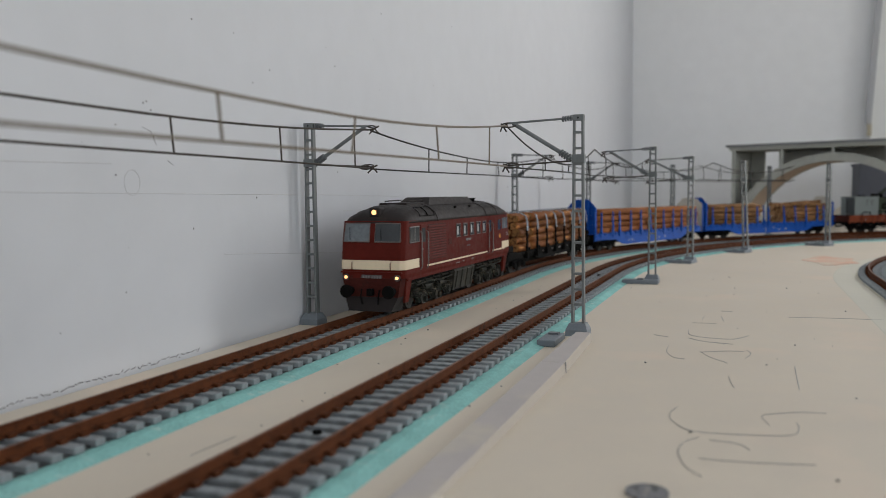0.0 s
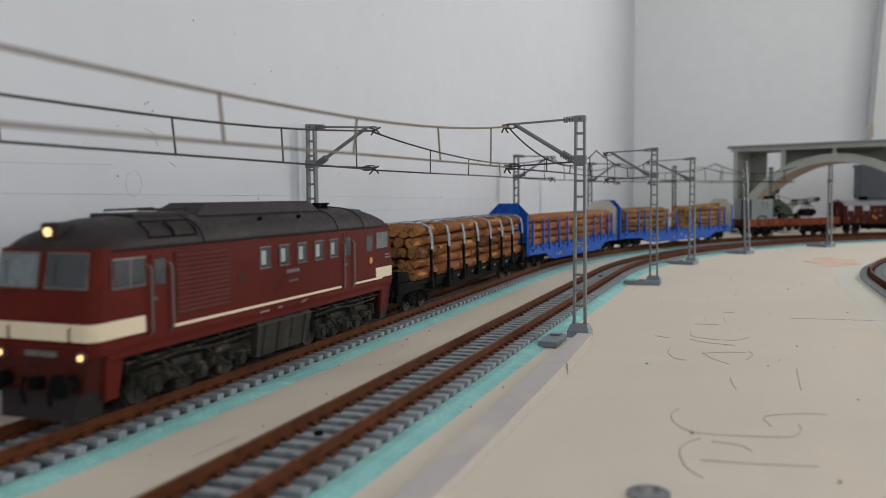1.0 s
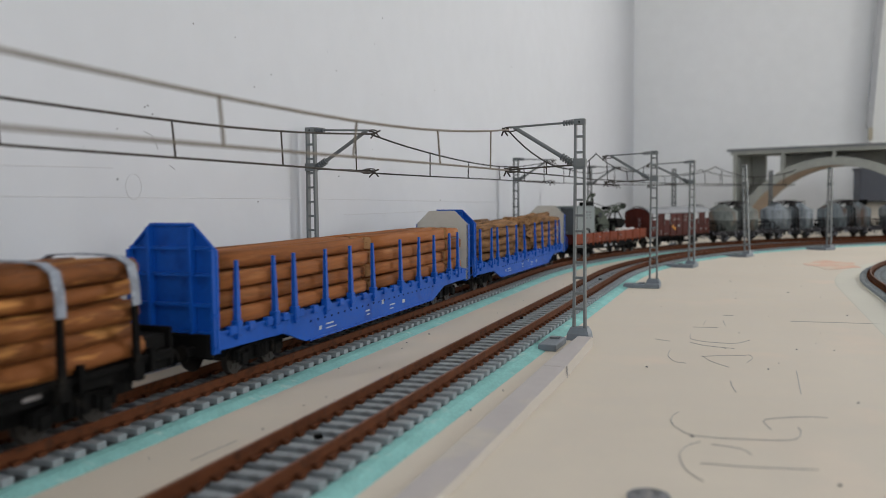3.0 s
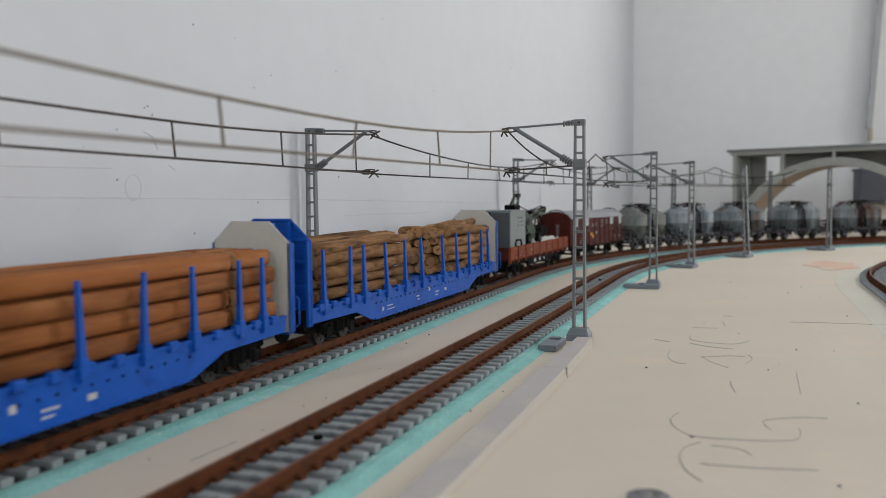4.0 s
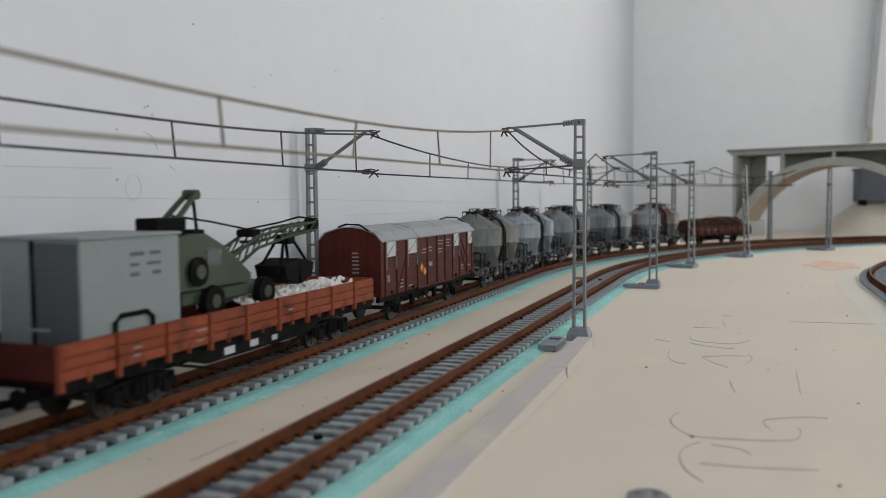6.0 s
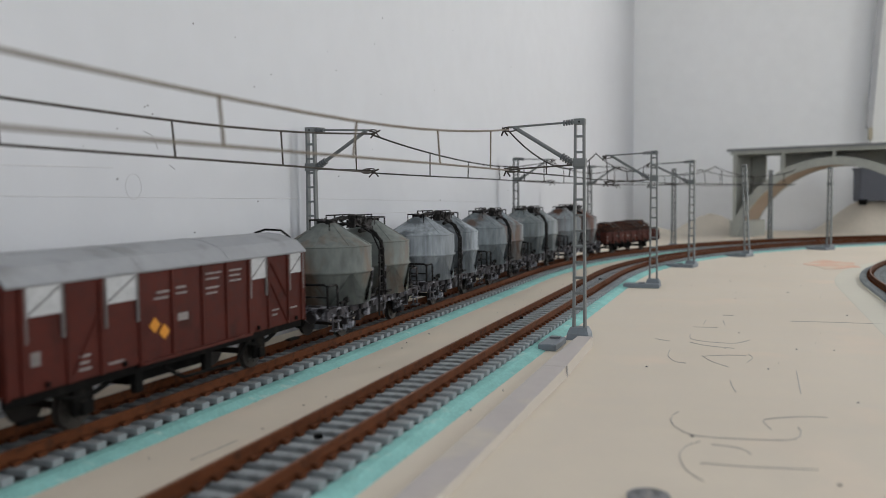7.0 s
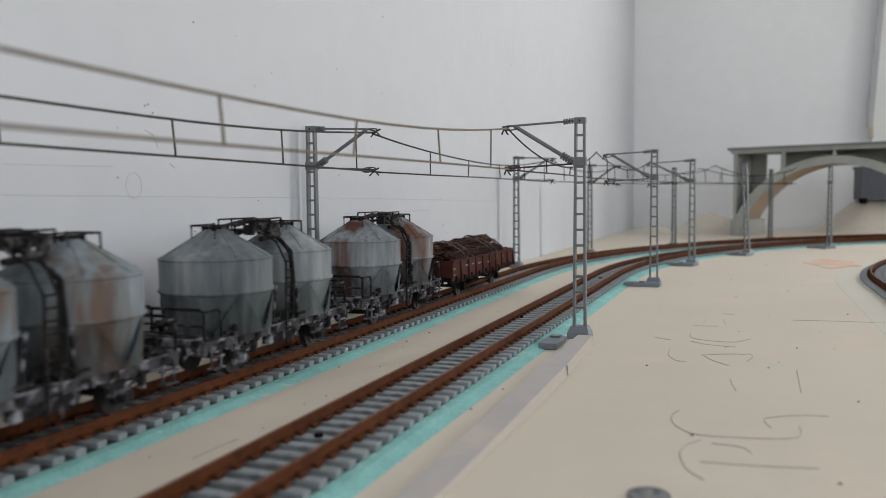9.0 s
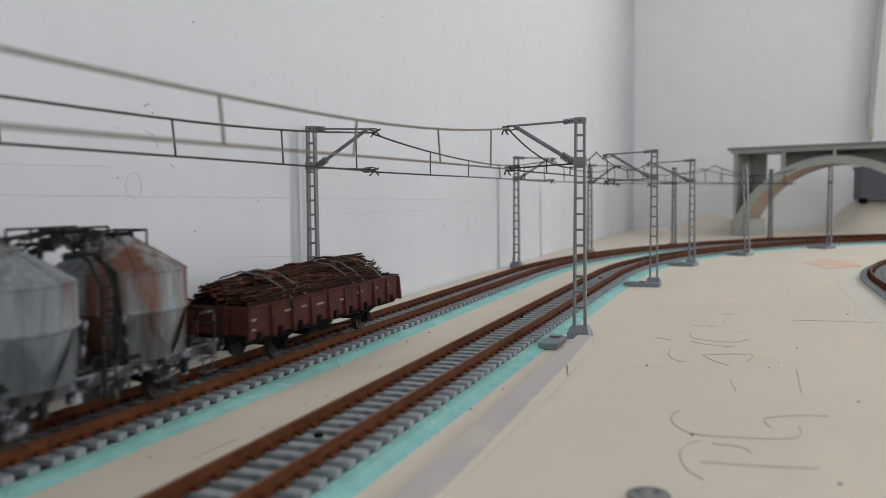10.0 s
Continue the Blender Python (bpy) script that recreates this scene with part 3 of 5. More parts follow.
across("soffit", arc(RI + 0.25, 15, 165) + arc(RI + 0.05, 15, 165)[::-1], 0.5, DEEP - 0.5, SOFFIT, "brown underside of the arch")
def over_arch(u):
    return UPZ + math.sqrt(RO * RO - (u - MID) ** 2)


TOPZ = 11.5
for flip in (False, True):
    ring = [(0, over_arch(0) - 0.2), (0.5, over_arch(0.5) - 0.2), (0.5, TOPZ), (0, TOPZ)]
    foot = [(-0.4, 0), (2.3, 0), (2.3, 2.3), (-0.4, 2.3)]
    if flip:
        ring, foot = [(2 * MID - u, z) for u, z in ring], [(2 * MID - u, z) for u, z in foot]
    across("end_post", ring, 0.06, 0.46, BRIDGE)
    back = [(k * 0.3, over_arch(k * 0.3) - 0.2) for k in range(9)] + [(2.4, TOPZ), (0, TOPZ)]
    across("pier", [(2 * MID - u, z) for u, z in back] if flip else back, DEEP - 0.46, DEEP - 0.06, BRIDGE)
    across("abutment", foot, 0.2, DEEP - 0.2, BRIDGE)
    across("end_wall", [(2 * MID - u, z) if flip else (u, z) for u, z in ((0, 1.5), (0.5, 1.5), (0.5, TOPZ), (0, TOPZ))], 0.46, DEEP - 0.46, BRIDGE)
for u in (6.75, 13.2, 19.65):
    z = over_arch(u) - 0.15
    across("column", [(u - 0.2, z), (u + 0.2, z), (u + 0.2, TOPZ), (u - 0.2, TOPZ)], 0.08, 0.43, BRIDGE)
across("spandrel_wall", [(4.4 + k * 0.8, over_arch(4.4 + k * 0.8) - 0.2) for k in range(23)] + [(22.0, TOPZ), (4.4, TOPZ)], DEEP - 0.42, DEEP - 0.1, BRIDGE)
across("deck_beam", [(-0.3, TOPZ), (26.7, TOPZ), (26.7, TOPZ + 0.45), (-0.3, TOPZ + 0.45)], -0.15, DEEP + 0.15, BRIDGE)
across("deck", [(-0.7, TOPZ + 0.45), (27.1, TOPZ + 0.45), (27.1, TOPZ + 0.8), (-0.7, TOPZ + 0.8)], -0.45, DEEP + 0.45, BRIDGE_TOP, "dark grey bridge deck")


# ---- plaster ground and a dark box behind the bridge ----
def mound(name, label, cx, cy, rx, ry, top, seed):
    bm = B()
    nr, na = 10, 36
    rings = []
    for i in range(nr + 1):
        u = i / nr
        row = []
        for k in range(na):
            a = k * math.tau / na
            wob = 1 + 0.16 * noise.noise((math.cos(a) * 1.5 + seed, math.sin(a) * 1.5, 0))
            z = TABLE + top * (0.5 + 0.5 * math.cos(math.pi * u)) * (1 + 0.15 * noise.noise((u * 3 + seed, a, 2))) - (0.02 if i == nr else 0)
            row.append(bm.verts.new((cx + rx * u * wob * math.cos(a), cy + ry * u * wob * math.sin(a), z)))
        rings.append(row)
    for p, q in zip(rings, rings[1:]):
        for k in range(na):
            bm.faces.new((p[k], p[(k + 1) % na], q[(k + 1) % na], q[k]))
    bmesh.ops.remove_doubles(bm, verts=bm.verts[:], dist=1e-4)
    return tagged(part(name, bm, PLASTER, None, "", smooth=True), label, "mound")


mound("plaster_mound", "low cream plaster mound at the foot of the wall", 133.0, 5.5, 9.5, 7.5, 2.9, 1.0)
mound("plaster_mound", "low cream plaster ground behind the curve", 130.5, 14.0, 9, 5.5, 1.0, 4.0)
mound("plaster_mound", "cream plaster hill behind the bridge", 136.5, -17.0, 8.0, 10.0, 5.2, 7.0)
shed = thing("dark_card_box", "slate grey card box on the plaster hill", "box", "", pose(135.0 * S, -16.4 * S, 4.2 * S, 0, 0, 8))
part("body", box(-1.8, 1.8, -5.0, 1.6, 0.0, 4.6, 0.08), DARKBOX, shed)
part("lid", box(-2.0, 2.0, -5.2, 1.8, 4.55, 4.9, 0.06), DARKBOX, shed)
part("torn_edge", box(-1.9, -1.5, 0.6, 1.7, -0.5, 0.3, 0.1), CHASSIS, shed)

# ---- the white casing at the window ----
cas = thing("window_casing", "white leaning window casing with a grey edge", "casing")
part("panel", loft([[(143.2, -17.6, 14.0), (145.9, -17.6, 14.0), (145.9, -25.8, 14.0), (143.2, -25.8, 14.0)], [(143.2, -21.2, 75.0), (145.9, -21.2, 75.0), (145.9, -25.8, 75.0), (143.2, -25.8, 75.0)]]), WHITE_PAINT, cas)
part("edge_strip", loft([[(142.8, -16.9, 15.5), (143.6, -16.9, 15.5), (143.6, -17.7, 15.5), (142.8, -17.7, 15.5)], [(142.8, -20.5, 75.0), (143.6, -20.5, 75.0), (143.6, -21.3, 75.0), (142.8, -21.3, 75.0)]]), PIPE_GREY, cas, "grey edge moulding")
part("strip_cap", box(142.9, 143.5, -17.8, -17.2, 13.6, 15.6, 0.05), BRASS, cas, "yellowish end cap")
part("casing_base", box(143.2, 145.9, -25.8, -17.6, TABLE, 14.0, 0.05), WHITE_PAINT, cas)


# ---- the train ----
TRAIN, WHEELSETS = [], []


def vehicle(name, label, category, front, length, b, group=""):
    ob = thing(name, label, category, group)
    TRAIN.append((ob, front, length, b))
    return ob


def wheelset(parent, x, r=0.5, gauge=0.7, material=None):
    bm = rod((0, -gauge - 0.1, 0), (0, gauge + 0.1, 0), 0.09, 8)
    for s in (-1, 1):
        rod((0, s * gauge, 0), (0, s * (gauge + 0.13), 0), r, 20, bm)
        rod((0, s * (gauge - 0.03), 0), (0, s * (gauge + 0.01), 0), r + 0.05, 20, bm)
        rod((0, s * (gauge + 0.1), 0), (0, s * (gauge + 0.18), 0), r * 0.35, 10, bm)
        for k in range(6):
            a = k * math.tau / 6
            box(math.cos(a) * r * 0.6 - 0.06, math.cos(a) * r * 0.6 + 0.06, s * (gauge + 0.125), s * (gauge + 0.15), math.sin(a) * r * 0.6 - 0.06, math.sin(a) * r * 0.6 + 0.06, 0, bm)
    ob = part("wheelset", bm, material or WHEEL, parent, "", (x, 0, r))
    WHEELSETS.append((ob, x, r))
    return ob


def buffers(parent, x, way, material, z=1.05):
    for y in (-0.88, 0.88):
        bm = rod((x, y, z), (x + way * 0.35, y, z), 0.13, 10)
        rod((x + way * 0.3, y, z), (x + way * 0.5, y, z), 0.07, 8, bm)
        rod((x + way * 0.48, y, z), (x + way * 0.54, y, z), 0.24, 14, bm)
        part("buffer", bm, material, parent)
    part("coupler", box(x, x + way * 0.75, -0.12, 0.12, z - 0.35, z - 0.18, 0.03), material, parent)


def freight_bogie(parent, xc, half=0.9, r=0.46, material=None):
    material = material or CHASSIS
    for d in (-half, half):
        wheelset(parent, xc + d, r)
    bm = B()
    for s in (-1, 1):
        slab_xz([(xc - half - 0.45, 0.5), (xc - half - 0.4, 0.78), (xc - 0.5, 0.85), (xc + 0.5, 0.85), (xc + half + 0.4, 0.78), (xc + half + 0.45, 0.5),
                 (xc + half - 0.3, 0.5), (xc + 0.45, 0.35), (xc - 0.45, 0.35), (xc - half + 0.3, 0.5)], s * 0.98, s * 1.1, bm)
        for d in (-half, half):
            box(xc + d - 0.17, xc + d + 0.17, s * 1.08, s * 1.22, 0.3, 0.66, 0.03, bm)
            for e in (-0.26, 0.26):
                rod((xc + d + e, s * 1.12, 0.42), (xc + d + e, s * 1.12, 0.76), 0.08, 8, bm)
        for e in (-0.2, 0, 0.2):
            rod((xc + e, s * 1.13, 0.4), (xc + e, s * 1.13, 0.8), 0.09, 8, bm)
    box(xc - 0.3, xc + 0.3, -1.0, 1.0, 0.45, 0.95, 0.03, bm)
    part("bogie_frame", bm, material, parent)


def bars(parent, spots, y, material, name="lettering"):
    """Unreadable writing on a side wall: bars at (x, z, width, height)."""
    out = 0.006 if y > 0 else -0.006
    for x, z, w, h in spots:
        part(name, box(x, x + w, y, y + out, z, z + h), material, parent)


# -- the diesel locomotive --
def locomotive():
    L, F = 16.7, 0.1
    ob = vehicle("diesel_locomotive", "dark red model diesel locomotive with cream stripe and lit headlamps", "locomotive", F, L, 4.3)
    h, w = L / 2, 1.54

    def plan(x_in, ww, r, z, n=4):
        pts = []
        for sx, sy, a0 in ((1, 1, 0), (-1, 1, 90), (-1, -1, 180), (1, -1, 270)):
            for k in range(n + 1):
                a = radians(a0 + 90 * k / n)
                pts.append((sx * (h - x_in - r) + r * math.cos(a), sy * (ww - r) + r * math.sin(a), z))
        return pts
    part("body", loft([plan(0.0, w - 0.03, 0.28, 1.6), plan(0.0, w, 0.28, 1.75), plan(0.0, w, 0.28, 2.5), plan(0.10, w, 0.28, 3.3), plan(0.25, w - 0.02, 0.28, 4.08)]), RED, ob, "oxblood red body shell", smooth=False)
    # the roof: rings along the length
    rings = []
    for x, k in ((-h + 0.22, 0.02), (-h + 0.34, 0.32), (-h + 0.7, 0.62), (-h + 1.2, 0.82), (-h + 1.9, 0.96), (-h + 2.6, 1), (h - 2.6, 1), (h - 1.9, 0.96), (h - 1.2, 0.82), (h - 0.7, 0.62), (h - 0.34, 0.32), (h - 0.22, 0.02)):
        wide = w if abs(x) < h - 0.5 else w - (0.12 if abs(x) < h - 0.3 else 0.3)
        prof = [(-wide, 0), (-wide * 0.985, 0.12), (-wide * 0.90, 0.40), (-wide * 0.72, 0.62), (-wide * 0.45, 0.77), (0, 0.83)]
        prof = prof + [(-a, b) for a, b in prof[-2::-1]]
        rings.append([(x, a, 3.98 + b * k) for a, b in prof])
    part("roof", loft(rings), ROOF, ob, "dark grey rounded roof", smooth=True)
    for x in (-4.2, 3.5, 5.6):
        prof = [(-w - 0.012, 3.98), (-w * 0.985 - 0.01, 4.11), (-w * 0.90 - 0.01, 4.39), (-w * 0.72, 4.615), (-w * 0.45, 4.765), (0, 4.83)]
        prof = prof + [(-a, b) for a, b in prof[-2::-1]]
        part("roof_seam", pipe([(x, a, b) for a, b in prof], 0.025, 5), ROOF, ob)
    part("radiator_housing", loft([[(-3.6, -0.85, 4.72), (3.4, -0.85, 4.72), (3.4, 0.85, 4.72), (-3.6, 0.85, 4.72)], [(-2.9, -0.62, 5.08), (2.9, -0.62, 5.08), (2.9, 0.62, 5.08), (-2.9, 0.62, 5.08)]]), ROOF, ob, "raised dark grille housing on the roof")
    bm = B()
    for k in range(9):
        box(-2.7 + k * 0.62, -2.25 + k * 0.62, -0.66, -0.63, 4.85, 5.02, 0, bm)
    part("housing_slots", bm, CHASSIS, ob)
    bm = pipe([(-5.6, -0.55, 4.78), (-5.6, -0.55, 4.92), (-3.7, -0.55, 4.95), (-3.7, -0.55, 4.8)], 0.03, 6)
    pipe([(-5.6, 0.55, 4.78), (-5.6, 0.55, 4.92), (-3.7, 0.55, 4.95), (-3.7, 0.55, 4.8)], 0.03, 6, bm)
    box(-6.0, -3.7, -0.7, 0.7, 4.7, 4.85, 0.04, bm)
    part("roof_vent", bm, ROOF, ob)
    for x in (4.2, 4.75):
        bm = rod((x, -0.3, 4.75), (x, -0.3, 4.95), 0.14, 12)
        rod((x, -0.3, 4.92), (x, -0.3, 4.99), 0.2, 12, bm)
        part("exhaust", bm, CHASSIS, ob)
    for a, b in ((-6.3, -5.4), (-5.35, -4.45)):
        edge = [(a, -1.475, 4.26), (a, -1.405, 4.42), (a, -1.13, 4.645), (b, -1.13, 4.645), (b, -1.405, 4.42), (b, -1.475, 4.26), (a, -1.475, 4.26)]
        part("roof_hatch", pipe(edge, 0.022, 5), CHASSIS, ob)
    for x in (-1.2, 1.1):
        part("lifting_eye", rod((x, -1.28, 4.56), (x, -1.4, 4.6), 0.06, 8), CHASSIS, ob)
    # cab fronts
    for way in (-1, 1):
        for y0, y1 in ((-1.36, -0.13), (0.13, 1.36)):
            def face(y, z, out):
                return (way * (h - 0.10 - (z - 3.3) * 0.194 + out), y, z)
            zs = (3.18, 3.98)
            ring = [(y0, zs[0]), (y1, zs[0]), (y1 - (0.05 if y1 > 0.5 else 0), zs[1]), (y0 + (0.05 if y0 < -0.5 else 0), zs[1])]
            # the pane at y > 0 has its reflection put in as paler glass
            win = part("windscreen", loft([[face(y, z, -0.03) for y, z in ring], [face(y, z, 0.012) for y, z in ring]]), GLASS_PALE if y0 > 0 else GLASS, ob, "dark cab windscreen")
            part("window_frame", pipe([face(y, z, 0.02) for y, z in ring + ring[:1]], 0.03, 5), PALE_FRAME, win)
            c = (y0 + y1) / 2
            part("wiper", pipe([face(c + 0.30, 3.26, 0.05), face(c + 0.36, 3.8, 0.05)], 0.012, 4), CHASSIS, win)
        # the broad cream stripe round the nose
        pts = []
        for k in range(9):
            a = radians(90 * k / 8)
            pts.append((way * (h - 0.28 + 0.288 * math.sin(a)), -(w - 0.28) - 0.288 * math.cos(a)))
        pts = [(way * (h - 1.72), -w - 0.008)] + pts + [(x, -y) for x, y in pts[::-1]] + [(way * (h - 1.72), w + 0.008)]
        bm = B()
        for (a, b), (c, d) in zip(pts, pts[1:]):
            vs = [bm.verts.new(v) for v in ((a, b, 1.97), (c, d, 1.97), (c, d, 2.38), (a, b, 2.38))]
            bm.faces.new(vs)
        bmesh.ops.remove_doubles(bm, verts=bm.verts[:], dist=1e-5)
        bmesh.ops.solidify(bm, geom=bm.faces[:], thickness=0.012)
        part("cream_stripe", bm, CREAM, ob, "broad cream stripe round the nose")
        for y in (-0.92, 0.92):
            part("handrail", pipe([(way * (h + 0.005), y, 1.95), (way * (h + 0.07), y, 2.0), (way * (h + 0.07), y, 2.26), (way * (h + 0.005), y, 2.3)], 0.02, 5), RED, ob)
        # buffer beam and apron; the apron's red holds shade as well as grime
        part("nose_apron", loft([[(way * (h - 0.7), -1.45, 1.6), (way * (h + 0.02), -1.4, 1.6), (way * (h + 0.02), 1.4, 1.6), (way * (h - 0.7), 1.45, 1.6)],
                                 [(way * (h - 0.7), -1.3, 0.78), (way * (h + 0.03), -1.25, 0.78), (way * (h + 0.03), 1.25, 0.78), (way * (h - 0.7), 1.3, 0.78)]]), RED_DIRTY_SHADED, ob, "grimy red buffer beam with shade in its colour")
        part("rail_guard", loft([[(way * (h - 0.65), -1.3, 0.78), (way * (h + 0.04), -1.26, 0.78), (way * (h + 0.04), 1.26, 0.78), (way * (h - 0.65), 1.3, 0.78)],
                                 [(way * (h - 0.6), -1.15, 0.17), (way * (h + 0.24), -1.02, 0.17), (way * (h + 0.24), 1.02, 0.17), (way * (h - 0.6), 1.15, 0.17)]]), ROOF, ob, "dark grey rail guard")
        bm = B()
        box(way * (h - 0.02), way * (h + 0.10), -1.45, 1.45, 1.82, 1.88, 0, bm)
        part("front_ledge", bm, RED, ob)
        for y in (-1.0, 1.0):
            bm = rod((way * h, y, 1.05), (way * (h + 0.45), y, 1.05), 0.18, 12)
            rod((way * (h + 0.44), y, 1.05), (way * (h + 0.52), y, 1.05), 0.29, 16, bm)
            part("buffer", bm, CHASSIS, ob)
        bm = box(way * (h + 0.02), way * (h + 0.3), -0.14, 0.14, 0.85, 1.15, 0.03)
        pipe([(way * (h + 0.08), 0.45, 1.1), (way * (h + 0.2), 0.45, 0.8), (way * (h + 0.14), 0.4, 0.45)], 0.04, 6, bm)
        pipe([(way * (h + 0.08), -0.4, 1.1), (way * (h + 0.2), -0.4, 0.8), (way * (h + 0.14), -0.35, 0.45)], 0.04, 6, bm)
        part("coupler", bm, CHASSIS, ob)
        for y in (-1.22, 1.22):
            lit = way < 0
            lamp = part("headlight", rod((way * (h - 0.02), y, 1.63), (way * (h + 0.06), y, 1.63), 0.14, 16), LIGHT_RIM, ob, "small round headlight")
            part("lens", rod((way * (h + 0.05), y, 1.63), (way * (h + 0.075), y, 1.63), 0.075, 14), LIGHT if lit else GLASS, lamp, "lit warm lens" if lit else "")
            part("tail_light", rod((way * (h - 0.02), y * 0.76 if way > 0 else y * 0.8, 1.62), (way * (h + 0.05), y * 0.76 if way > 0 else y * 0.8, 1.62), 0.08, 12), VAN, ob)
        top = part("top_headlight", box(way * (h - 0.95), way * (h - 0.34), -0.26, 0.26, 4.24, 4.68, 0.07, None, 2), ROOF, ob)
        part("lens", rod((way * (h - 0.36), 0, 4.46), (way * (h - 0.315), 0, 4.46), 0.11, 16), LIGHT if way < 0 else GLASS, top, "lit warm lens" if way < 0 else "")
        if way < 0:
            plate = part("number_plate", box(way * (h + 0.005), way * (h + 0.02), -0.5, 0.5, 1.56, 1.74, 0), LIGHT_RIM, ob)
            bm = B()
            for k in range(7):
                y = 0.42 - k * 0.125 - (0.04 if k > 2 else 0)
                box(way * (h + 0.02), way * (h + 0.028), y - 0.08, y, 1.59, 1.71, 0, bm)
            part("plate_bars", bm, LETTER, plate)
    # both long sides
    g = h - 0.14
    for s in (-1, 1):
        y = s * w
        o = s * 0.012

        def panel(name, x0, x1, z0, z1, material, out=1.0, parent=ob, label=""):
            return part(name, box(x0 - g, x1 - g, y - o * 2, y + o * out, z0, z1), material, parent, label)
        for a, b in ((2.6, 11.9), (12.9, 15.4)):
            panel("thin_stripe", a, b, 1.92, 2.0, CREAM, 1.0, ob, "thin cream line")
        for x in (6.93, 8.03, 9.13, 10.25, 11.33):
            win = panel("side_window", x - 0.26, x + 0.26, 3.1, 3.68, GLASS, 0.8, ob, "small engine room window")
            part("window_frame", pipe([(x - g + a, y + o, b) for a, b in ((-0.29, 3.07), (0.29, 3.07), (0.29, 3.71), (-0.29, 3.71), (-0.29, 3.07))], 0.036, 5), PALE_FRAME, win)
            # a pale plate over part of the pane paints its highlight
            part("pane_highlight", box(x - g - 0.2, x - g + 0.04, y, y + o * 1.2, 3.18, 3.6), PANE_HIGHLIGHT, win, "whitish painted highlight on the pane")
        panel("side_window", 14.0, 14.55, 3.1, 3.7, GLASS, 0.8)
        win = panel("cab_window", 0.6, 1.62, 3.15, 3.78, GLASS, 0.8, ob, "sliding cab window")
        part("window_frame", pipe([(x - g, y + o, b) for x, b in ((0.52, 3.12), (1.62, 3.12), (1.62, 3.8), (0.52, 3.8), (0.52, 3.12))], 0.03, 5), FRAME, win)
        part("window_bar", box(1.08 - g, 1.14 - g, y, y + o * 1.8, 3.14, 3.79), FRAME, win)
        win = panel("cab_window", 14.9, 15.95, 3.15, 3.78, GLASS_PALE, 0.8, ob, "sliding cab window")
        part("window_bar", box(15.4 - g, 15.46 - g, y, y + o * 1.8, 3.14, 3.79), FRAME, win)
        for a, b in ((1.82, 2.48), (12.08, 12.75)):
            door = panel("cab_door", a, b, 1.78, 3.86, RED, 1.2)
            part("door_window", box(a + 0.12 - g, b - 0.12 - g, y, y + o * 1.9, 3.08, 3.72), GLASS, door)
            for x in (a - 0.06, b + 0.06):
                part("grab_rail", pipe([(x - g, y, 1.85), (x - g, y + s * 0.09, 1.95), (x - g, y + s * 0.09, 3.5), (x - g, y, 3.6)], 0.026, 5), FRAME, door)
            part("door_handle", rod((a + 0.1 - g, y, 2.75), (a + 0.1 - g, y + s * 0.08, 2.75), 0.04, 6), FRAME, door)
        grille = panel("louvre_panel", 2.72, 5.15, 2.2, 3.85, VAN, 0.6)
        for k in range(13):
            z = 2.25 + k * 0.122
            bm = loft([[(2.78 - g, y, z), (2.78 - g, y + s * 0.045, z), (2.78 - g, y, z + 0.085)], [(5.09 - g, y, z), (5.09 - g, y + s * 0.045, z), (5.09 - g, y, z + 0.085)]])
            part("slat", bm, RED, grille)
        panel("small_hatch", 5.5, 5.95, 2.75, 3.05, VAN, 1.0)
        for z in (2.28, 2.62, 3.02):
            part("body_rib", box(5.4 - g, 11.8 - g, y - 0.01, y + s * 0.012, z, z + 0.03), RED, ob)
        bars(ob, [(8.15 - g, 2.78, 0.8, 0.14), (8.3 - g, 2.5, 0.55, 0.07)], y, LETTER_DARK, "side_plate")
        bars(ob, [(8.2 - g + k * 0.13, 2.81, 0.09, 0.08) for k in range(6)] + [(15.7 - g, 2.72, 0.5, 0.06), (15.7 - g, 2.84, 0.4, 0.05), (6.6 - g, 1.72, 0.5, 0.06), (7.6 - g, 1.74, 0.25, 0.06), (9 - g, 1.74, 0.3, 0.05), (9.1 - g, 1.8, 0.4, 0.03)], y + o * 0.6, LETTER)
        part("crest", rod((14.4 - g, y, 2.72), (14.4 - g, y + o, 2.72), 0.13, 16), YELLOW, ob, "round yellow badge")
        # sole bar, tank, steps
        part("sole_bar", box(-h + 0.5, h - 0.5, y - s * 0.22, y - s * 0.04, 1.45, 1.7, 0.02), RED, ob)
        for x in (-h + 0.75, h - 0.75):
            part("cab_step", loft([[(x - 0.3, y - s * 0.2, 1.6), (x + 0.3, y - s * 0.2, 1.6), (x + 0.3, y - s * 0.06, 1.6), (x - 0.3, y - s * 0.06, 1.6)], [(x - 0.2, y - s * 0.3, 0.5), (x + 0.2, y - s * 0.3, 0.5), (x + 0.2, y - s * 0.2, 0.5), (x - 0.2, y - s * 0.2, 0.5)]]), RED, ob)
        bm = B()
        for k in range(13):
            x = -h + 1.5 + k * 1.1
            rod((x, y - s * 0.12, 1.46), (x + 0.4, y - s * 0.16, 1.2), 0.035, 5, bm)
        pipe([(-h + 1.2, y - s * 0.2, 1.25), (-1.9, y - s * 0.2, 1.3), (1.8, y - s * 0.2, 1.3), (h - 1.2, y - s * 0.2, 1.25)], 0.04, 6, bm)
        part("pipework", bm, BOGIE, ob)
    part("underframe", box(-h + 0.6, h - 0.6, -1.25, 1.25, 1.2, 1.62), CHASSIS, ob)
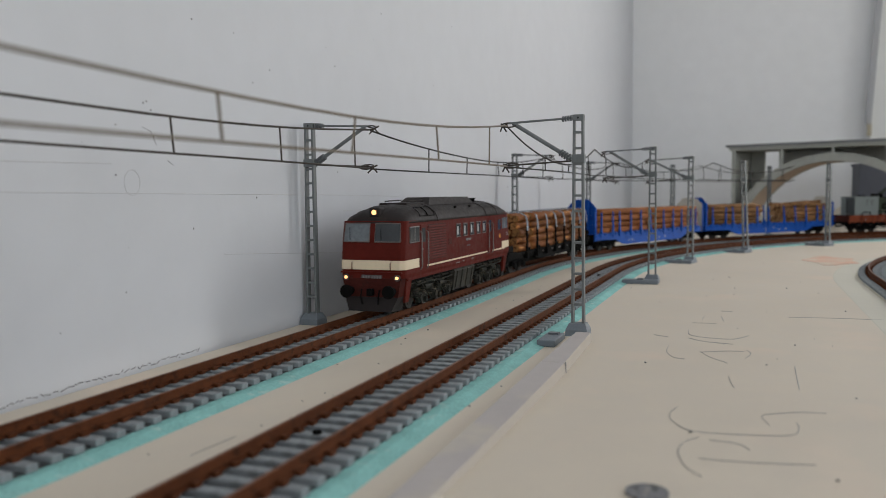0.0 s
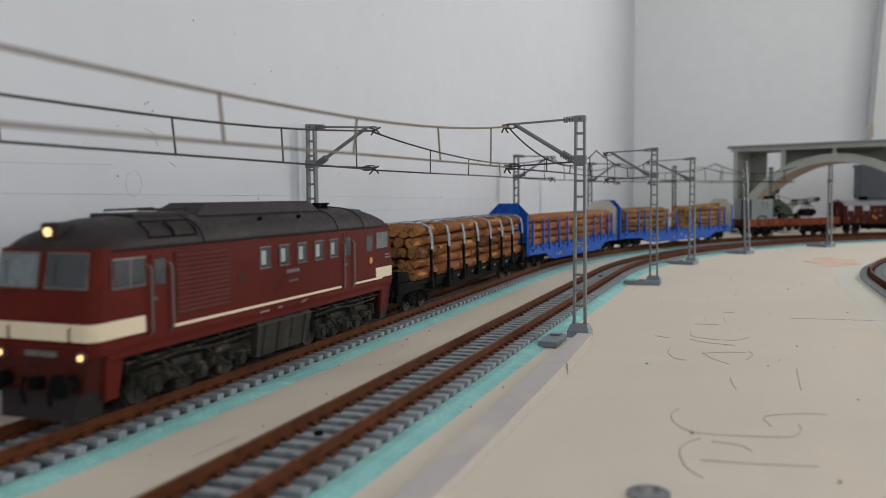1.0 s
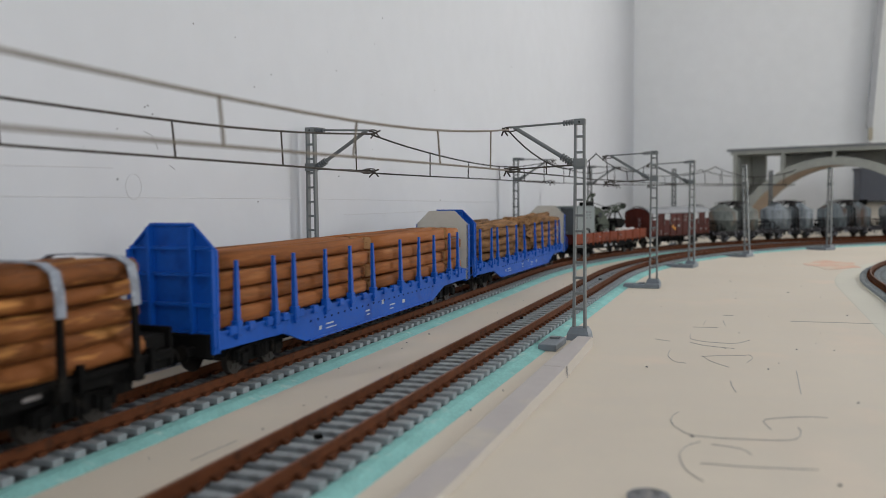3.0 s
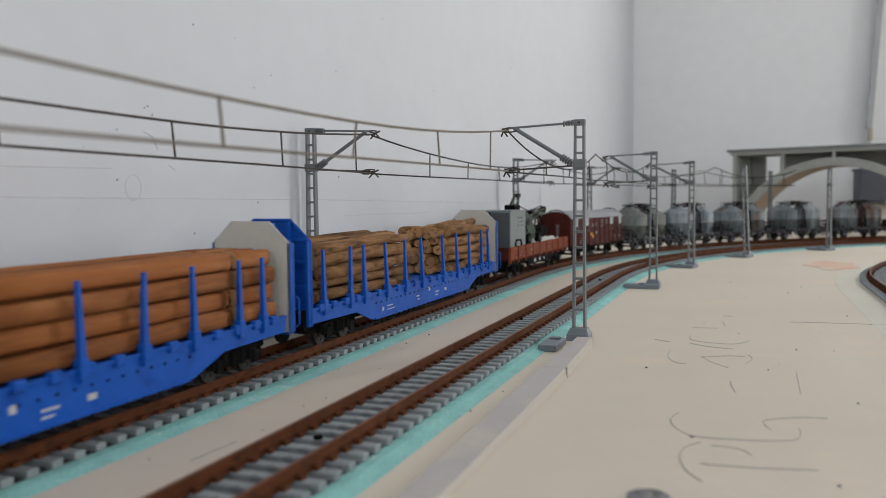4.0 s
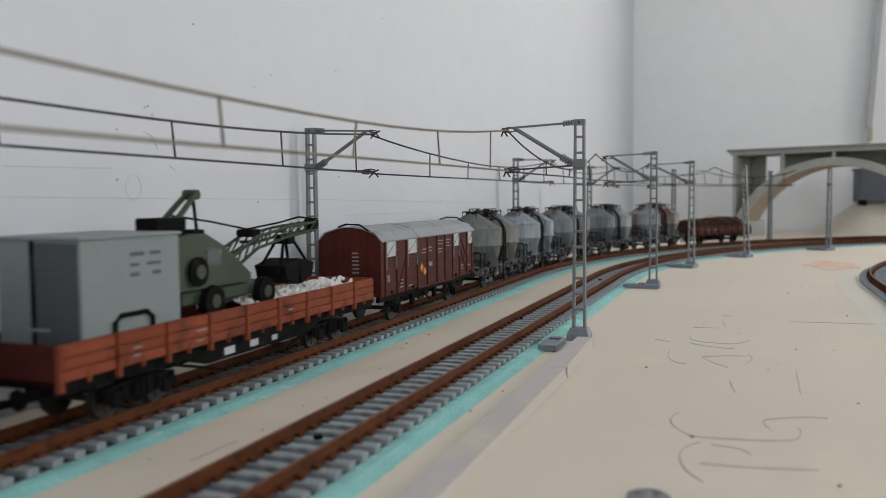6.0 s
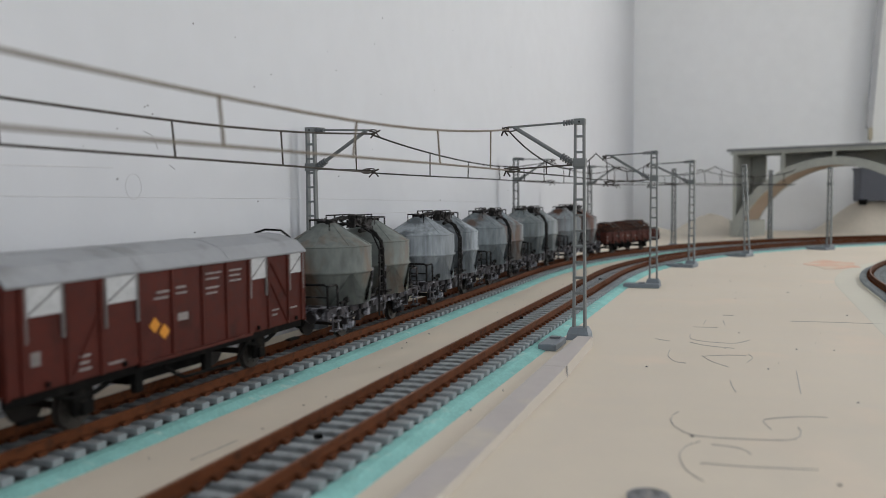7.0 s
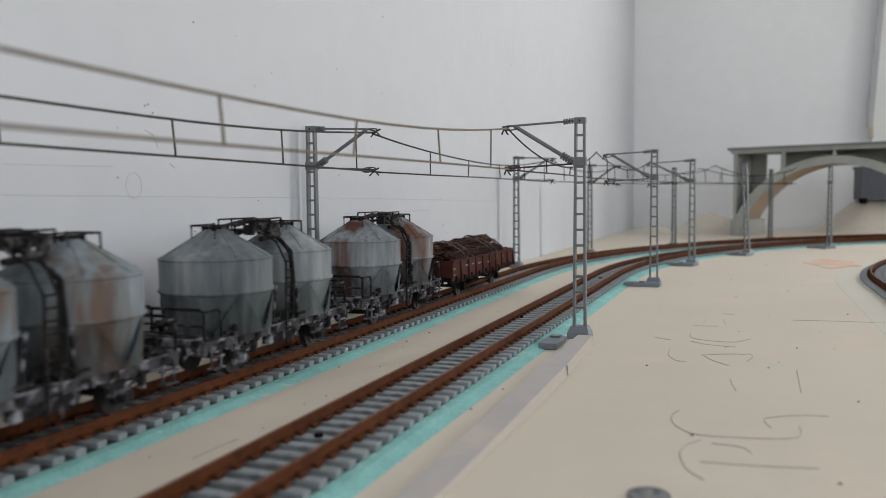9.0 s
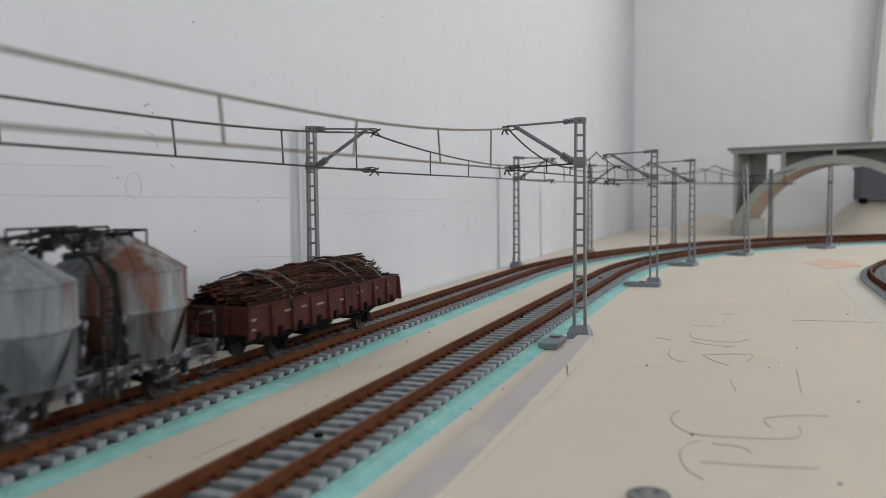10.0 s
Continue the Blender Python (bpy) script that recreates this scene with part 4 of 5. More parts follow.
    tank = part("fuel_tank", loft([[(-1.6, -1.4, 1.42), (1.6, -1.4, 1.42), (1.6, 1.4, 1.42), (-1.6, 1.4, 1.42)], [(-1.6, -1.46, 1.3), (1.6, -1.46, 1.3), (1.6, 1.46, 1.3), (-1.6, 1.46, 1.3)], [(-1.5, -1.3, 0.34), (1.5, -1.3, 0.34), (1.5, 1.3, 0.34), (-1.5, 1.3, 0.34)]]), TANK, ob, "grey ribbed fuel tank")
    for x in (-1.2, -0.4, 0.4, 1.2):
        part("tank_rib", loft([[(x - 0.03, -1.47, 1.32), (x + 0.03, -1.47, 1.32), (x + 0.03, -1.3, 0.36), (x - 0.03, -1.3, 0.36)], [(x - 0.03, -1.51, 1.32), (x + 0.03, -1.51, 1.32), (x + 0.03, -1.34, 0.36), (x - 0.03, -1.34, 0.36)]]), TANK, tank)
    for xc in (-4.3, 4.3):
        bm = B()
        for s in (-1, 1):
            slab_xz([(xc - 2.6, 0.62), (xc - 2.5, 0.92), (xc - 1.0, 1.0), (xc + 1.0, 1.0), (xc + 2.5, 0.92), (xc + 2.6, 0.62), (xc + 1.2, 0.5), (xc - 1.2, 0.5)], s * 1.08, s * 1.24, bm)
            for d in (-1.85, 0, 1.85):
                box(xc + d - 0.24, xc + d + 0.24, s * 1.2, s * 1.42, 0.3, 0.76, 0.05, bm)
                rod((xc + d, s * 1.4, 0.52), (xc + d, s * 1.48, 0.52), 0.17, 12, bm)
                for e in (-0.42, 0.42):
                    for z in range(5):
                        rod((xc + d + e, s * 1.3, 0.56 + z * 0.09), (xc + d + e, s * 1.3, 0.61 + z * 0.09), 0.14, 10, bm)
            for d in (-0.92, 0.92):
                rod((xc + d - 0.35, s * 1.34, 0.95), (xc + d + 0.35, s * 1.34, 0.95), 0.13, 10, bm)
                pipe([(xc + d - 0.7, s * 1.36, 1.12), (xc + d - 0.2, s * 1.42, 0.8), (xc + d + 0.3, s * 1.4, 0.45)], 0.045, 6, bm)
                box(xc + d - 0.1, xc + d + 0.1, s * 1.2, s * 1.36, 0.22, 0.5, 0.02, bm)
            pipe([(xc - 2.4, s * 1.44, 1.15), (xc - 0.8, s * 1.44, 1.22), (xc + 0.6, s * 1.44, 1.12), (xc + 2.3, s * 1.44, 1.18)], 0.04, 6, bm)
        box(xc - 2.4, xc + 2.4, -0.95, 0.95, 0.6, 1.1, 0.02, bm)
        part("bogie_frame", bm, BOGIE, ob, "grey three-axle bogie with springs")
        for d in (-1.85, 0, 1.85):
            wheelset(ob, xc + d, 0.53)
    return ob


# -- logs --
def log_mesh(bm, x0, x1, y, z, r, rough=0.0, squared=False):
    n, rings = (16 if squared else 10), 5
    vs = []
    ph = random.uniform(0, 9)
    taper = random.uniform(-0.12, 0.12)
    for k in range(rings + 1):
        u = k / rings
        x = x0 + (x1 - x0) * u
        cy, cz = y + rough * math.sin(ph + u * 5), z + rough * math.cos(ph * 1.7 + u * 4)
        rr = r * (1 + taper * (u - 0.5)) * random.uniform(0.96, 1.04)
        ring = []
        for a in range(n):
            c, s = math.cos((a + 0.5) * math.tau / n), math.sin((a + 0.5) * math.tau / n)
            f = (abs(c) ** 6 + abs(s) ** 6) ** (-1 / 6) if squared else random.uniform(0.94, 1.06)
            ring.append(bm.verts.new((x, cy + rr * f * c, cz + rr * f * s)))
        vs.append(ring)
    for u, v in zip(vs, vs[1:]):
        for k in range(n):
            bm.faces.new((u[k], u[(k + 1) % n], v[(k + 1) % n], v[k])).smooth = True
    for ring in (vs[0], vs[-1]):
        c = bm.verts.new(sum((v.co for v in ring), Vector()) / n)
        for k in range(n):
            bm.faces.new((ring[k], ring[(k + 1) % n], c)).material_index = 1


def log_stack(name, label, front, length, b, spans, z0, top, half, r, rough, bark, uneven=0.0, skew=0.0):
    ob = vehicle(name, label, "logs", front, length, b, "timber loads")
    rows = int((top - z0) / (r * 1.82))
    for a, c in spans:
        for i in range(rows):
            wide = half - (r * 0.5 if i % 2 else 0)
            cols = max(2, int(round(2 * wide / (2 * r))))
            for j in range(cols):
                y = -wide + r + (2 * wide - 2 * r) * j / (cols - 1) + random.uniform(-0.04, 0.04)
                hewn = bark is LOG_ORANGE
                rr = r * (random.uniform(0.93, 0.98) if hewn else random.uniform(0.82, 1.12 + rough * 1.5))
                bm = B()
                e = uneven
                log_mesh(bm, a + skew * (0.5 - y / (2 * half)) + random.uniform(0, 0.15 + e), c - random.uniform(0, 0.15 + e), y, z0 + r + i * (top - z0 - 2 * r) / (rows - 1) + (0 if hewn else random.uniform(-0.03, 0.03)), rr, rough, hewn)
                part("log", bm, [bark, LOG_END if bark is LOG else LOG_CUT], ob)
    return ob


def stake_wagon():
    F, L, b = 17.55, 21.4, 7.6
    h = L / 2
    ob = vehicle("stake_wagon", "black bogie stake wagon carrying strapped round timber", "wagon", F, L, b, "freight wagons")
    part("deck", box(-h, h, -1.42, 1.42, 1.2, 1.36, 0.02), CHASSIS, ob)
    for s in (-1, 1):
        part("side_sill", slab_xz([(-h, 1.3), (-h, 0.95), (-5, 0.95), (-3.6, 0.66), (3.6, 0.66), (5, 0.95), (h, 0.95), (h, 1.3)], s * 1.2, s * 1.32), CHASSIS, ob)
        bars(ob, [(x, 1.08, w, q) for x, w, q in ((-6.6, 0.5, 0.2), (-4.3, 0.35, 0.16), (-2.9, 0.7, 0.22), (-0.6, 0.9, 0.2), (1.3, 0.6, 0.1), (2.6, 0.5, 0.2), (3.4, 0.4, 0.16), (6.0, 0.5, 0.12))], s * 1.325, LETTER)
    for k in range(8):
        x = 21.25 + 2.314 * k - F - h
        for s in (-1, 1):
            st = part("stake", loft([[(x - 0.09, s * 1.44, 0.95), (x + 0.09, s * 1.44, 0.95), (x + 0.09, s * 1.58, 0.95), (x - 0.09, s * 1.58, 0.95)], [(x - 0.07, s * 1.44, 3.0), (x + 0.07, s * 1.44, 3.0), (x + 0.07, s * 1.53, 3.0), (x - 0.07, s * 1.53, 3.0)]]), CHASSIS, ob)
            part("stake_pocket", box(x - 0.16, x + 0.16, s * 1.3, s * 1.6, 0.9, 1.35, 0.02), CHASSIS, st)
            part("stake_pocket", box(x + 0.5, x + 0.68, s * 1.3, s * 1.52, 1.0, 1.6, 0.02), CHASSIS, st)
        # the strap over the load
        pts = [(-1.56, 2.75), (-1.53, 3.3), (-1.42, 3.74), (-1.08, 3.92), (-0.4, 3.96), (0.4, 3.96), (1.08, 3.92), (1.42, 3.74), (1.53, 3.3), (1.56, 2.75)]
        bm = loft([[(x - 0.14, y, z), (x + 0.14, y, z), (x + 0.14, y * 0.98, z - 0.03), (x - 0.14, y * 0.98, z - 0.03)] for y, z in pts])
        part("strap", bm, STRAP, ob, "grey-blue fabric strap")
    for way in (-1, 1):
        part("end_board", box(way * (h - 0.15), way * (h - 0.03), -1.4, 1.4, 0.95, 2.0, 0.03), CHASSIS, ob)
        part("end_box", box(way * (h - 1.45), way * (h - 0.16), -1.3, 1.3, 1.45, 1.85, 0.04), CHASSIS, ob, "black box on the end platform")
        part("platform", box(way * (h - 1.6), way * (h - 0.15), -1.45, 1.45, 1.355, 1.45), CHASSIS, ob)
        buffers(ob, way * h, way, CHASSIS)
        freight_bogie(ob, way * b)
    part("underframe", box(-h + 1, h - 1, -0.9, 0.9, 0.5, 1.2), CHASSIS, ob)
    log_stack("log_load", "dark brown round logs strapped on the black stake wagon", F, L, b,
              [(19.62 - F - h, 22.4 - F - h), (22.5 - F - h, 28.5 - F - h), (28.65 - F - h, 33.2 - F - h), (33.3 - F - h, 37.95 - F - h)], 1.37, 3.84, 1.375, 0.245, 0.03, LOG, 0.16)


def blue_wagon(F, bare):
    L, b = 22.6, 8.35
    h = L / 2
    ob = vehicle("timber_wagon", "bright blue bogie timber wagon with stakes and end walls", "wagon", F, L, b, "freight wagons")
    X = lambda l: l - 40.4 - h
    part("deck", box(-h + 0.3, h - 0.3, -1.3, 1.3, 1.2, 1.42, 0.02), BLUE, ob)
    for s in (-1, 1):
        sill = part("side_sill", slab_xz([(X(40.7), 1.5), (X(40.7), 1.0), (X(44.3), 0.95), (X(45.7), 0.47), (X(57.7), 0.47), (X(59.1), 0.95), (X(62.4), 1.0), (X(62.4), 1.5)], s * 1.3, s * 1.4), BLUE, ob, "fish-bellied blue side sill")
        part("sill_flange", box(X(45.9), X(57.5), s * 1.3, s * 1.46, 0.44, 0.5, 0), BLUE, sill)
        part("sill_flange", box(X(40.7), X(62.4), s * 1.3, s * 1.45, 1.46, 1.53, 0), BLUE, sill)
        for k in range(24):
            x = X(46) + k * 0.5
            # a small near-black block stands in for each dark hole
            part("sill_hole", box(x, x + 0.07, s * 1.4, s * 1.415, 1.06, 1.13), CHASSIS, sill)
        for k in range(22):
            x = X(41.3) + k * 0.96
            part("stake_bracket", box(x, x + 0.34, s * 1.3, s * 1.5, 1.35, 1.62, 0.03), BLUE, sill)
        bars(sill, [(x, z, w * 0.7, q * 0.6) for x, z, w, q in ((X(46.6), 0.7, 0.24, 0.24), (X(47.1), 0.82, 0.8, 0.09), (X(47.1), 0.68, 1.1, 0.06), (X(50.3), 0.85, 0.5, 0.1), (X(50.4), 0.7, 0.35, 0.08), (X(51.8), 0.95, 0.25, 0.3), (X(52.6), 0.8, 0.7, 0.1), (X(52.6), 0.65, 0.5, 0.08), (X(53.9), 0.75, 0.4, 0.25))], s * 1.404, VENT)
        for l in (41.75, 43.8, 45.0, 47.1, 49.05, 51.0, 53.75, 55.8, 57.75, 59.85, 61.1):
            x = X(l)
            lean = random.uniform(-0.2, 0.1) if bare else random.uniform(-0.05, 0.05)
            st = part("stake", loft([[(x - 0.1, s * 1.3, 1.2), (x + 0.1, s * 1.3, 1.2), (x + 0.1, s * 1.5, 1.2), (x - 0.1, s * 1.5, 1.2)], [(x - 0.09, s * 1.34, 1.9), (x + 0.09, s * 1.34, 1.9), (x + 0.09, s * 1.48, 1.9), (x - 0.09, s * 1.48, 1.9)], [(x - 0.05 + lean, s * 1.36, 3.5), (x + 0.05 + lean, s * 1.36, 3.5), (x + 0.05 + lean, s * 1.45, 3.5), (x - 0.05 + lean, s * 1.45, 3.5)]]), BLUE, ob)
            part("stake_foot", box(x - 0.14, x + 0.14, s * 1.28, s * 1.53, 1.3, 1.75, 0.03), BLUE, st)
    for way in (-1, 1):
        x = way * (h - 0.42)
        outline = [(-1.46, 0.95), (-1.46, 3.85), (-0.72, 4.56), (0.72, 4.56), (1.46, 3.85), (1.46, 0.95)]
        wall = part("end_wall", slab_yz(outline, x, x + way * 0.06), BLUE if way < 0 else WHITE_PLATE, ob, "blue ribbed end wall" if way < 0 else "cream end wall with a blue rim")
        bm = B()
        for y in (-0.72, 0.72):
            box(x + way * 0.06, x + way * 0.28, y - 0.06, y + 0.06, 0.95, 4.5, 0, bm)
        for y in (-1.43, 1.43):
            box(x + way * 0.0, x + way * 0.28, y - 0.05, y + 0.05, 0.95, 3.85, 0, bm)
        for z in (1.5, 2.3, 3.15, 3.9):
            box(x + way * 0.06, x + way * 0.2, -1.42, 1.42, z - 0.05, z + 0.05, 0, bm)
        part("wall_rib", bm, BLUE, wall)
        if way < 0:
            part("wall_rim", pipe([(x + way * 0.1, y, z) for y, z in outline], 0.06, 6), BLUE, wall)
        part("headstock", box(way * (h - 0.36), way * h, -1.35, 1.35, 0.85, 1.5, 0.03), BLUE if way > 0 else CHASSIS, ob)
        buffers(ob, way * h, way, CHASSIS)
        freight_bogie(ob, way * b, 0.92, 0.44)
        part("grab_rail", pipe([(x + way * 0.3, -1.5, 1.1), (x + way * 0.3, -1.62, 1.2), (x + way * 0.3, -1.62, 2.0), (x + way * 0.3, -1.5, 2.1)], 0.03, 5), BLUE, ob)
    part("underframe", box(-h + 1, h - 1, -0.8, 0.8, 0.6, 1.2), CHASSIS, ob)
    if bare:
        log_stack("log_load", "knotty pale round logs piled behind blue stakes", F, L, b, [(X(41.0), X(50.3))], 1.5, 3.72, 1.25, 0.225, 0.085, LOG_PALE, 0.8)
        pile = log_stack("log_load", "knotty pale round logs piled loosely against the end wall", F, L, b, [(X(53.95), X(61.9))], 1.5, 3.72, 1.25, 0.222, 0.085, LOG_PALE, 0.45, 1.0)
        for a, c, y, z0, z1, rr in ((54.3, 58.9, -0.75, 3.5, 3.75, 0.2), (55.6, 61.9, -0.25, 3.62, 3.95, 0.22), (54.6, 60.4, 0.4, 3.62, 3.8, 0.22), (57.4, 61.8, 0.85, 3.6, 3.85, 0.2)):
            bm = B()
            log_mesh(bm, X(a), X(c), y, z0, rr, 0.05)
            for v in bm.verts:
                v.co.z += (z1 - z0) * (v.co.x - X(a)) / (c - a)
            part("log", bm, [LOG_PALE, LOG_CUT], pile)
    else:
        log_stack("log_load", "neat orange brown logs piled between blue stakes", F, L, b, [(X(40.95), X(50.9)), (X(51.3), X(59.85)), (X(60.02), X(62.1))], 1.55, 3.72, 1.28, 0.262, 0.01, LOG_ORANGE, 0.06)


def flat_wagon():
    F, L, b = 88.9, 15.9, 5.0
    h = L / 2
    X = lambda l: l - F - h
    ob = vehicle("low_sided_wagon", "rust brown low-sided bogie wagon with black underframe", "wagon", F, L, b, "freight wagons")
    part("floor", box(-h, h, -1.35, 1.35, 1.15, 1.35), CHASSIS, ob)
    for s in (-1, 1):
        n = 9
        for k in range(n):
            x0, x1 = -h + 0.03 + k * (L - 0.06) / n, -h - 0.03 + (k + 1) * (L - 0.06) / n
            board = part("side_board", box(x0 + 0.02, x1 + 0.04, s * 1.36, s * 1.44, 1.3, 2.14, 0.01), BROWN, ob)
            for z in (1.34, 1.61, 1.88):
                part("plank", box(x0 + 0.1, x1 - 0.02, s * 1.43, s * 1.50, z, z + 0.222), BROWN, board)
            part("board_post", box(x0 - 0.03, x0 + 0.09, s * 1.4, s * 1.55, 1.12, 2.16, 0.01), BROWN, board)
            part("hinge", box(x0 + 0.82, x0 + 0.89, s * 1.42, s * 1.53, 1.2, 1.5, 0.01), BROWN, board)
        bars(ob, [(X(91.2), 1.68, 0.3, 0.06), (X(91.2), 1.5, 0.22, 0.06), (X(93.6), 1.72, 0.45, 0.06), (X(93.6), 1.45, 0.3, 0.05), (X(98.3), 1.68, 0.28, 0.06)], s * 1.502, LETTER)
        part("sole_bar", slab_xz([(-h, 1.28), (-h, 1.0), (-3.6, 1.0), (-2.6, 0.72), (2.6, 0.72), (3.6, 1.0), (h, 1.0), (h, 1.28)], s * 1.2, s * 1.34), CHASSIS, ob)
        part("truss_rod", pipe([(-3.9, s * 1.2, 0.95), (-1.8, s * 1.2, 0.42), (1.8, s * 1.2, 0.42), (3.9, s * 1.2, 0.95)], 0.045, 6), CHASSIS, ob)
        bars(ob, [(-1.8, 0.82, 0.5, 0.22), (-0.5, 0.84, 0.42, 0.2), (0.7, 0.84, 0.3, 0.16)], s * 1.345, VENT, "white_plate")
    for way in (-1, 1):
        part("end_board", box(way * h, way * (h - 0.08), -1.42, 1.42, 1.2, 2.14, 0.01), BROWN if way > 0 else VAN, ob)
        buffers(ob, way * h, way, CHASSIS)
        freight_bogie(ob, way * b)
    part("underframe", box(-h + 1, h - 1, -0.6, 0.6, 0.7, 1.15), CHASSIS, ob)
    # the load: a cabin, an excavator, gravel
    cab = vehicle("machine_cabin", "grey box cabin with dark door standing on the wagon", "cabin", F, L, b)
    x0, x1 = X(89.9), X(93.35)
    body = part("body", box(x0, x1, -1.22, 1.3, 1.36, 4.38, 0.03), CONTAINER, cab)
    part("roof_edge", box(x0 - 0.06, x1 + 0.06, -1.27, 1.35, 4.36, 4.45, 0.02), CONTAINER, cab)
    part("door", box(x0 - 0.03, x0 + 0.02, -1.16, 0.12, 1.4, 4.3, 0.01), DOOR_GREY, cab, "dark grey door panel")
    part("door_post", box(x0 - 0.06, x0 + 0.02, 0.14, 0.22, 1.36, 4.35, 0), CHASSIS, cab)
    part("door_bar", box(x0 - 0.08, x0 - 0.02, -0.3, 0.5, 2.25, 2.32), CONTAINER, cab)
    bm = B()
    for y0, y1, z in ((-0.6, -0.2, 3.9), (-0.1, 0.25, 3.9), (-0.65, 0.2, 3.72), (-0.7, -0.3, 3.54), (-0.15, 0.2, 3.54)):
        box(x0 - 0.04, x0 - 0.03, y0, y1, z, z + 0.08, 0, bm)
    part("lettering", bm, LETTER_DARK, cab)
    bars(cab, [(x0 + 1.6, 3.9, 0.5, 0.1), (x0 + 2.3, 3.9, 0.4, 0.1), (x0 + 1.6, 3.65, 0.3, 0.08), (x0 + 2.2, 3.65, 0.5, 0.08), (x0 + 1.6, 3.4, 0.3, 0.1), (x0 + 2.4, 3.4, 0.3, 0.1)], -1.222, LETTER_DARK)
    part("hatch_frame", pipe([(x0 + 1.0, -1.25, 1.7), (x0 + 1.0, -1.25, 2.35), (x0 + 1.2, -1.25, 2.5), (x0 + 2.1, -1.25, 2.5), (x0 + 2.3, -1.25, 2.35), (x0 + 2.3, -1.25, 1.7)], 0.07, 6), CHASSIS, cab)
    ex = vehicle("excavator", "olive green cable excavator with lattice boom and grab", "excavator", F, L, b)
    part("undercarriage", box(X(94.0), X(98.2), -0.75, 0.75, 2.3, 2.7, 0.05), OLIVE, ex)
    for l in (95.2, 97.9):
        for s in (-1, 1):
            wh = part("wheel", rod((X(l), s * 0.7, 2.35), (X(l), s * 1.0, 2.35), 0.46, 18), CHASSIS, ex, "black tyre")
            part("hub", rod((X(l), s * 0.98, 2.35), (X(l), s * 1.03, 2.35), 0.2, 12), OLIVE, wh)
    part("machine_house", slab_xz([(X(93.5), 2.75), (X(93.5), 4.25), (X(95.0), 4.3), (X(95.9), 3.9), (X(97.2), 3.0), (X(97.2), 2.75)], -0.85, 0.85), OLIVE, ex)
    part("house_window", box(X(95.0), X(95.7), -0.87, -0.84, 3.35, 3.85), GLASS, ex)
    part("drum", rod((X(94.55), -0.95, 3.25), (X(94.55), -0.8, 3.25), 0.42, 16), CHASSIS, ex)
    part("drum_hub", rod((X(94.55), -1.02, 3.25), (X(94.55), -0.94, 3.25), 0.2, 12), OLIVE, ex)
    part("counter_box", box(X(93.4), X(94.7), -0.45, 0.3, 4.25, 4.78, 0.06), CHASSIS, ex)
    for y in (-0.4, 0.4):
        part("gantry_strut", rod((X(94.4), y * 0.6, 4.6), (X(95.5), y * 0.4, 5.45), 0.085, 8), OLIVE, ex)
    part("gantry_sheave", rod((X(95.5), -0.22, 5.42), (X(95.5), 0.22, 5.42), 0.15, 14), OLIVE, ex)
    part("gantry_rod", rod((X(95.55), 0, 5.45), (X(95.75), 0, 4.1), 0.05, 6), CHASSIS, ex)
    part("gantry_foot", box(X(95.2), X(95.8), -0.25, 0.25, 3.9, 4.4, 0.05), CHASSIS, ex)
    bm = B()
    P = [(X(96.6), 2.95, 0.5), (X(98.4), 3.68, 0.42), (X(100.3), 3.95, 0.34), (X(102.5), 4.12, 0.22)]
    for s in (-1, 1):
        for up in (0, 0.42):
            pipe([(x, s * w * 0.8, z + up * (1 - 0.1 * i)) for i, (x, z, w) in enumerate(P)], 0.055, 6, bm)
        for i in range(3):
            (xa, za, wa), (xb, zb, wb) = P[i], P[i + 1]
            for k in range(4):
                u, v = k / 4, (k + 1) / 4
                rod((xa + (xb - xa) * u, s * wa * 0.8, za + (zb - za) * u), (xa + (xb - xa) * v, s * wb * 0.8, za + (zb - za) * v + 0.38), 0.035, 5, bm)
    for i in range(4):
        x, z, w = P[i]
        rod((x, -w * 0.8, z + 0.2), (x, w * 0.8, z + 0.2), 0.05, 6, bm)
    part("lattice_boom", bm, OLIVE, ex)
    part("boom_sheave", rod((X(102.5), -0.2, 4.35), (X(102.5), 0.2, 4.35), 0.22, 14), CHASSIS, ex)
    part("boom_head", box(X(98.1), X(98.7), -0.3, 0.3, 4.05, 4.3, 0.05), CHASSIS, ex)
    part("cable", pipe([(X(94.6), 0, 4.82), (X(96.4), 0, 4.6), (X(98.3), 0, 4.3), (X(100.2), 0, 4.45), (X(101.6), 0, 4.62), (X(102.5), 0, 4.55)], 0.035, 5), CHASSIS, ex)
    bm = B()
    for way in (-1, 1):
        slab_xz([(X(100.6), 3.2), (X(100.6 + way * 1.0), 3.0), (X(100.6 + way * 0.85), 2.55), (X(100.6 + way * 0.1), 2.3)], -0.6, 0.6, bm)
        rod((X(100.6 + way * 0.9), -0.4, 2.95), (X(100.6 + way * 0.2), -0.1, 4.0), 0.06, 6, bm)
        rod((X(100.6 + way * 0.9), 0.4, 2.95), (X(100.6 + way * 0.2), 0.1, 4.0), 0.06, 6, bm)
    box(X(100.35), X(100.85), -0.3, 0.3, 3.7, 3.98, 0.04, bm)
    part("grab_bucket", bm, CHASSIS, ex, "black clamshell grab")
    heap = vehicle("gravel_load", "white gravel heaped in the low-sided wagon", "gravel", F, L, b)
    bm = B()
    nx, ny = 46, 10
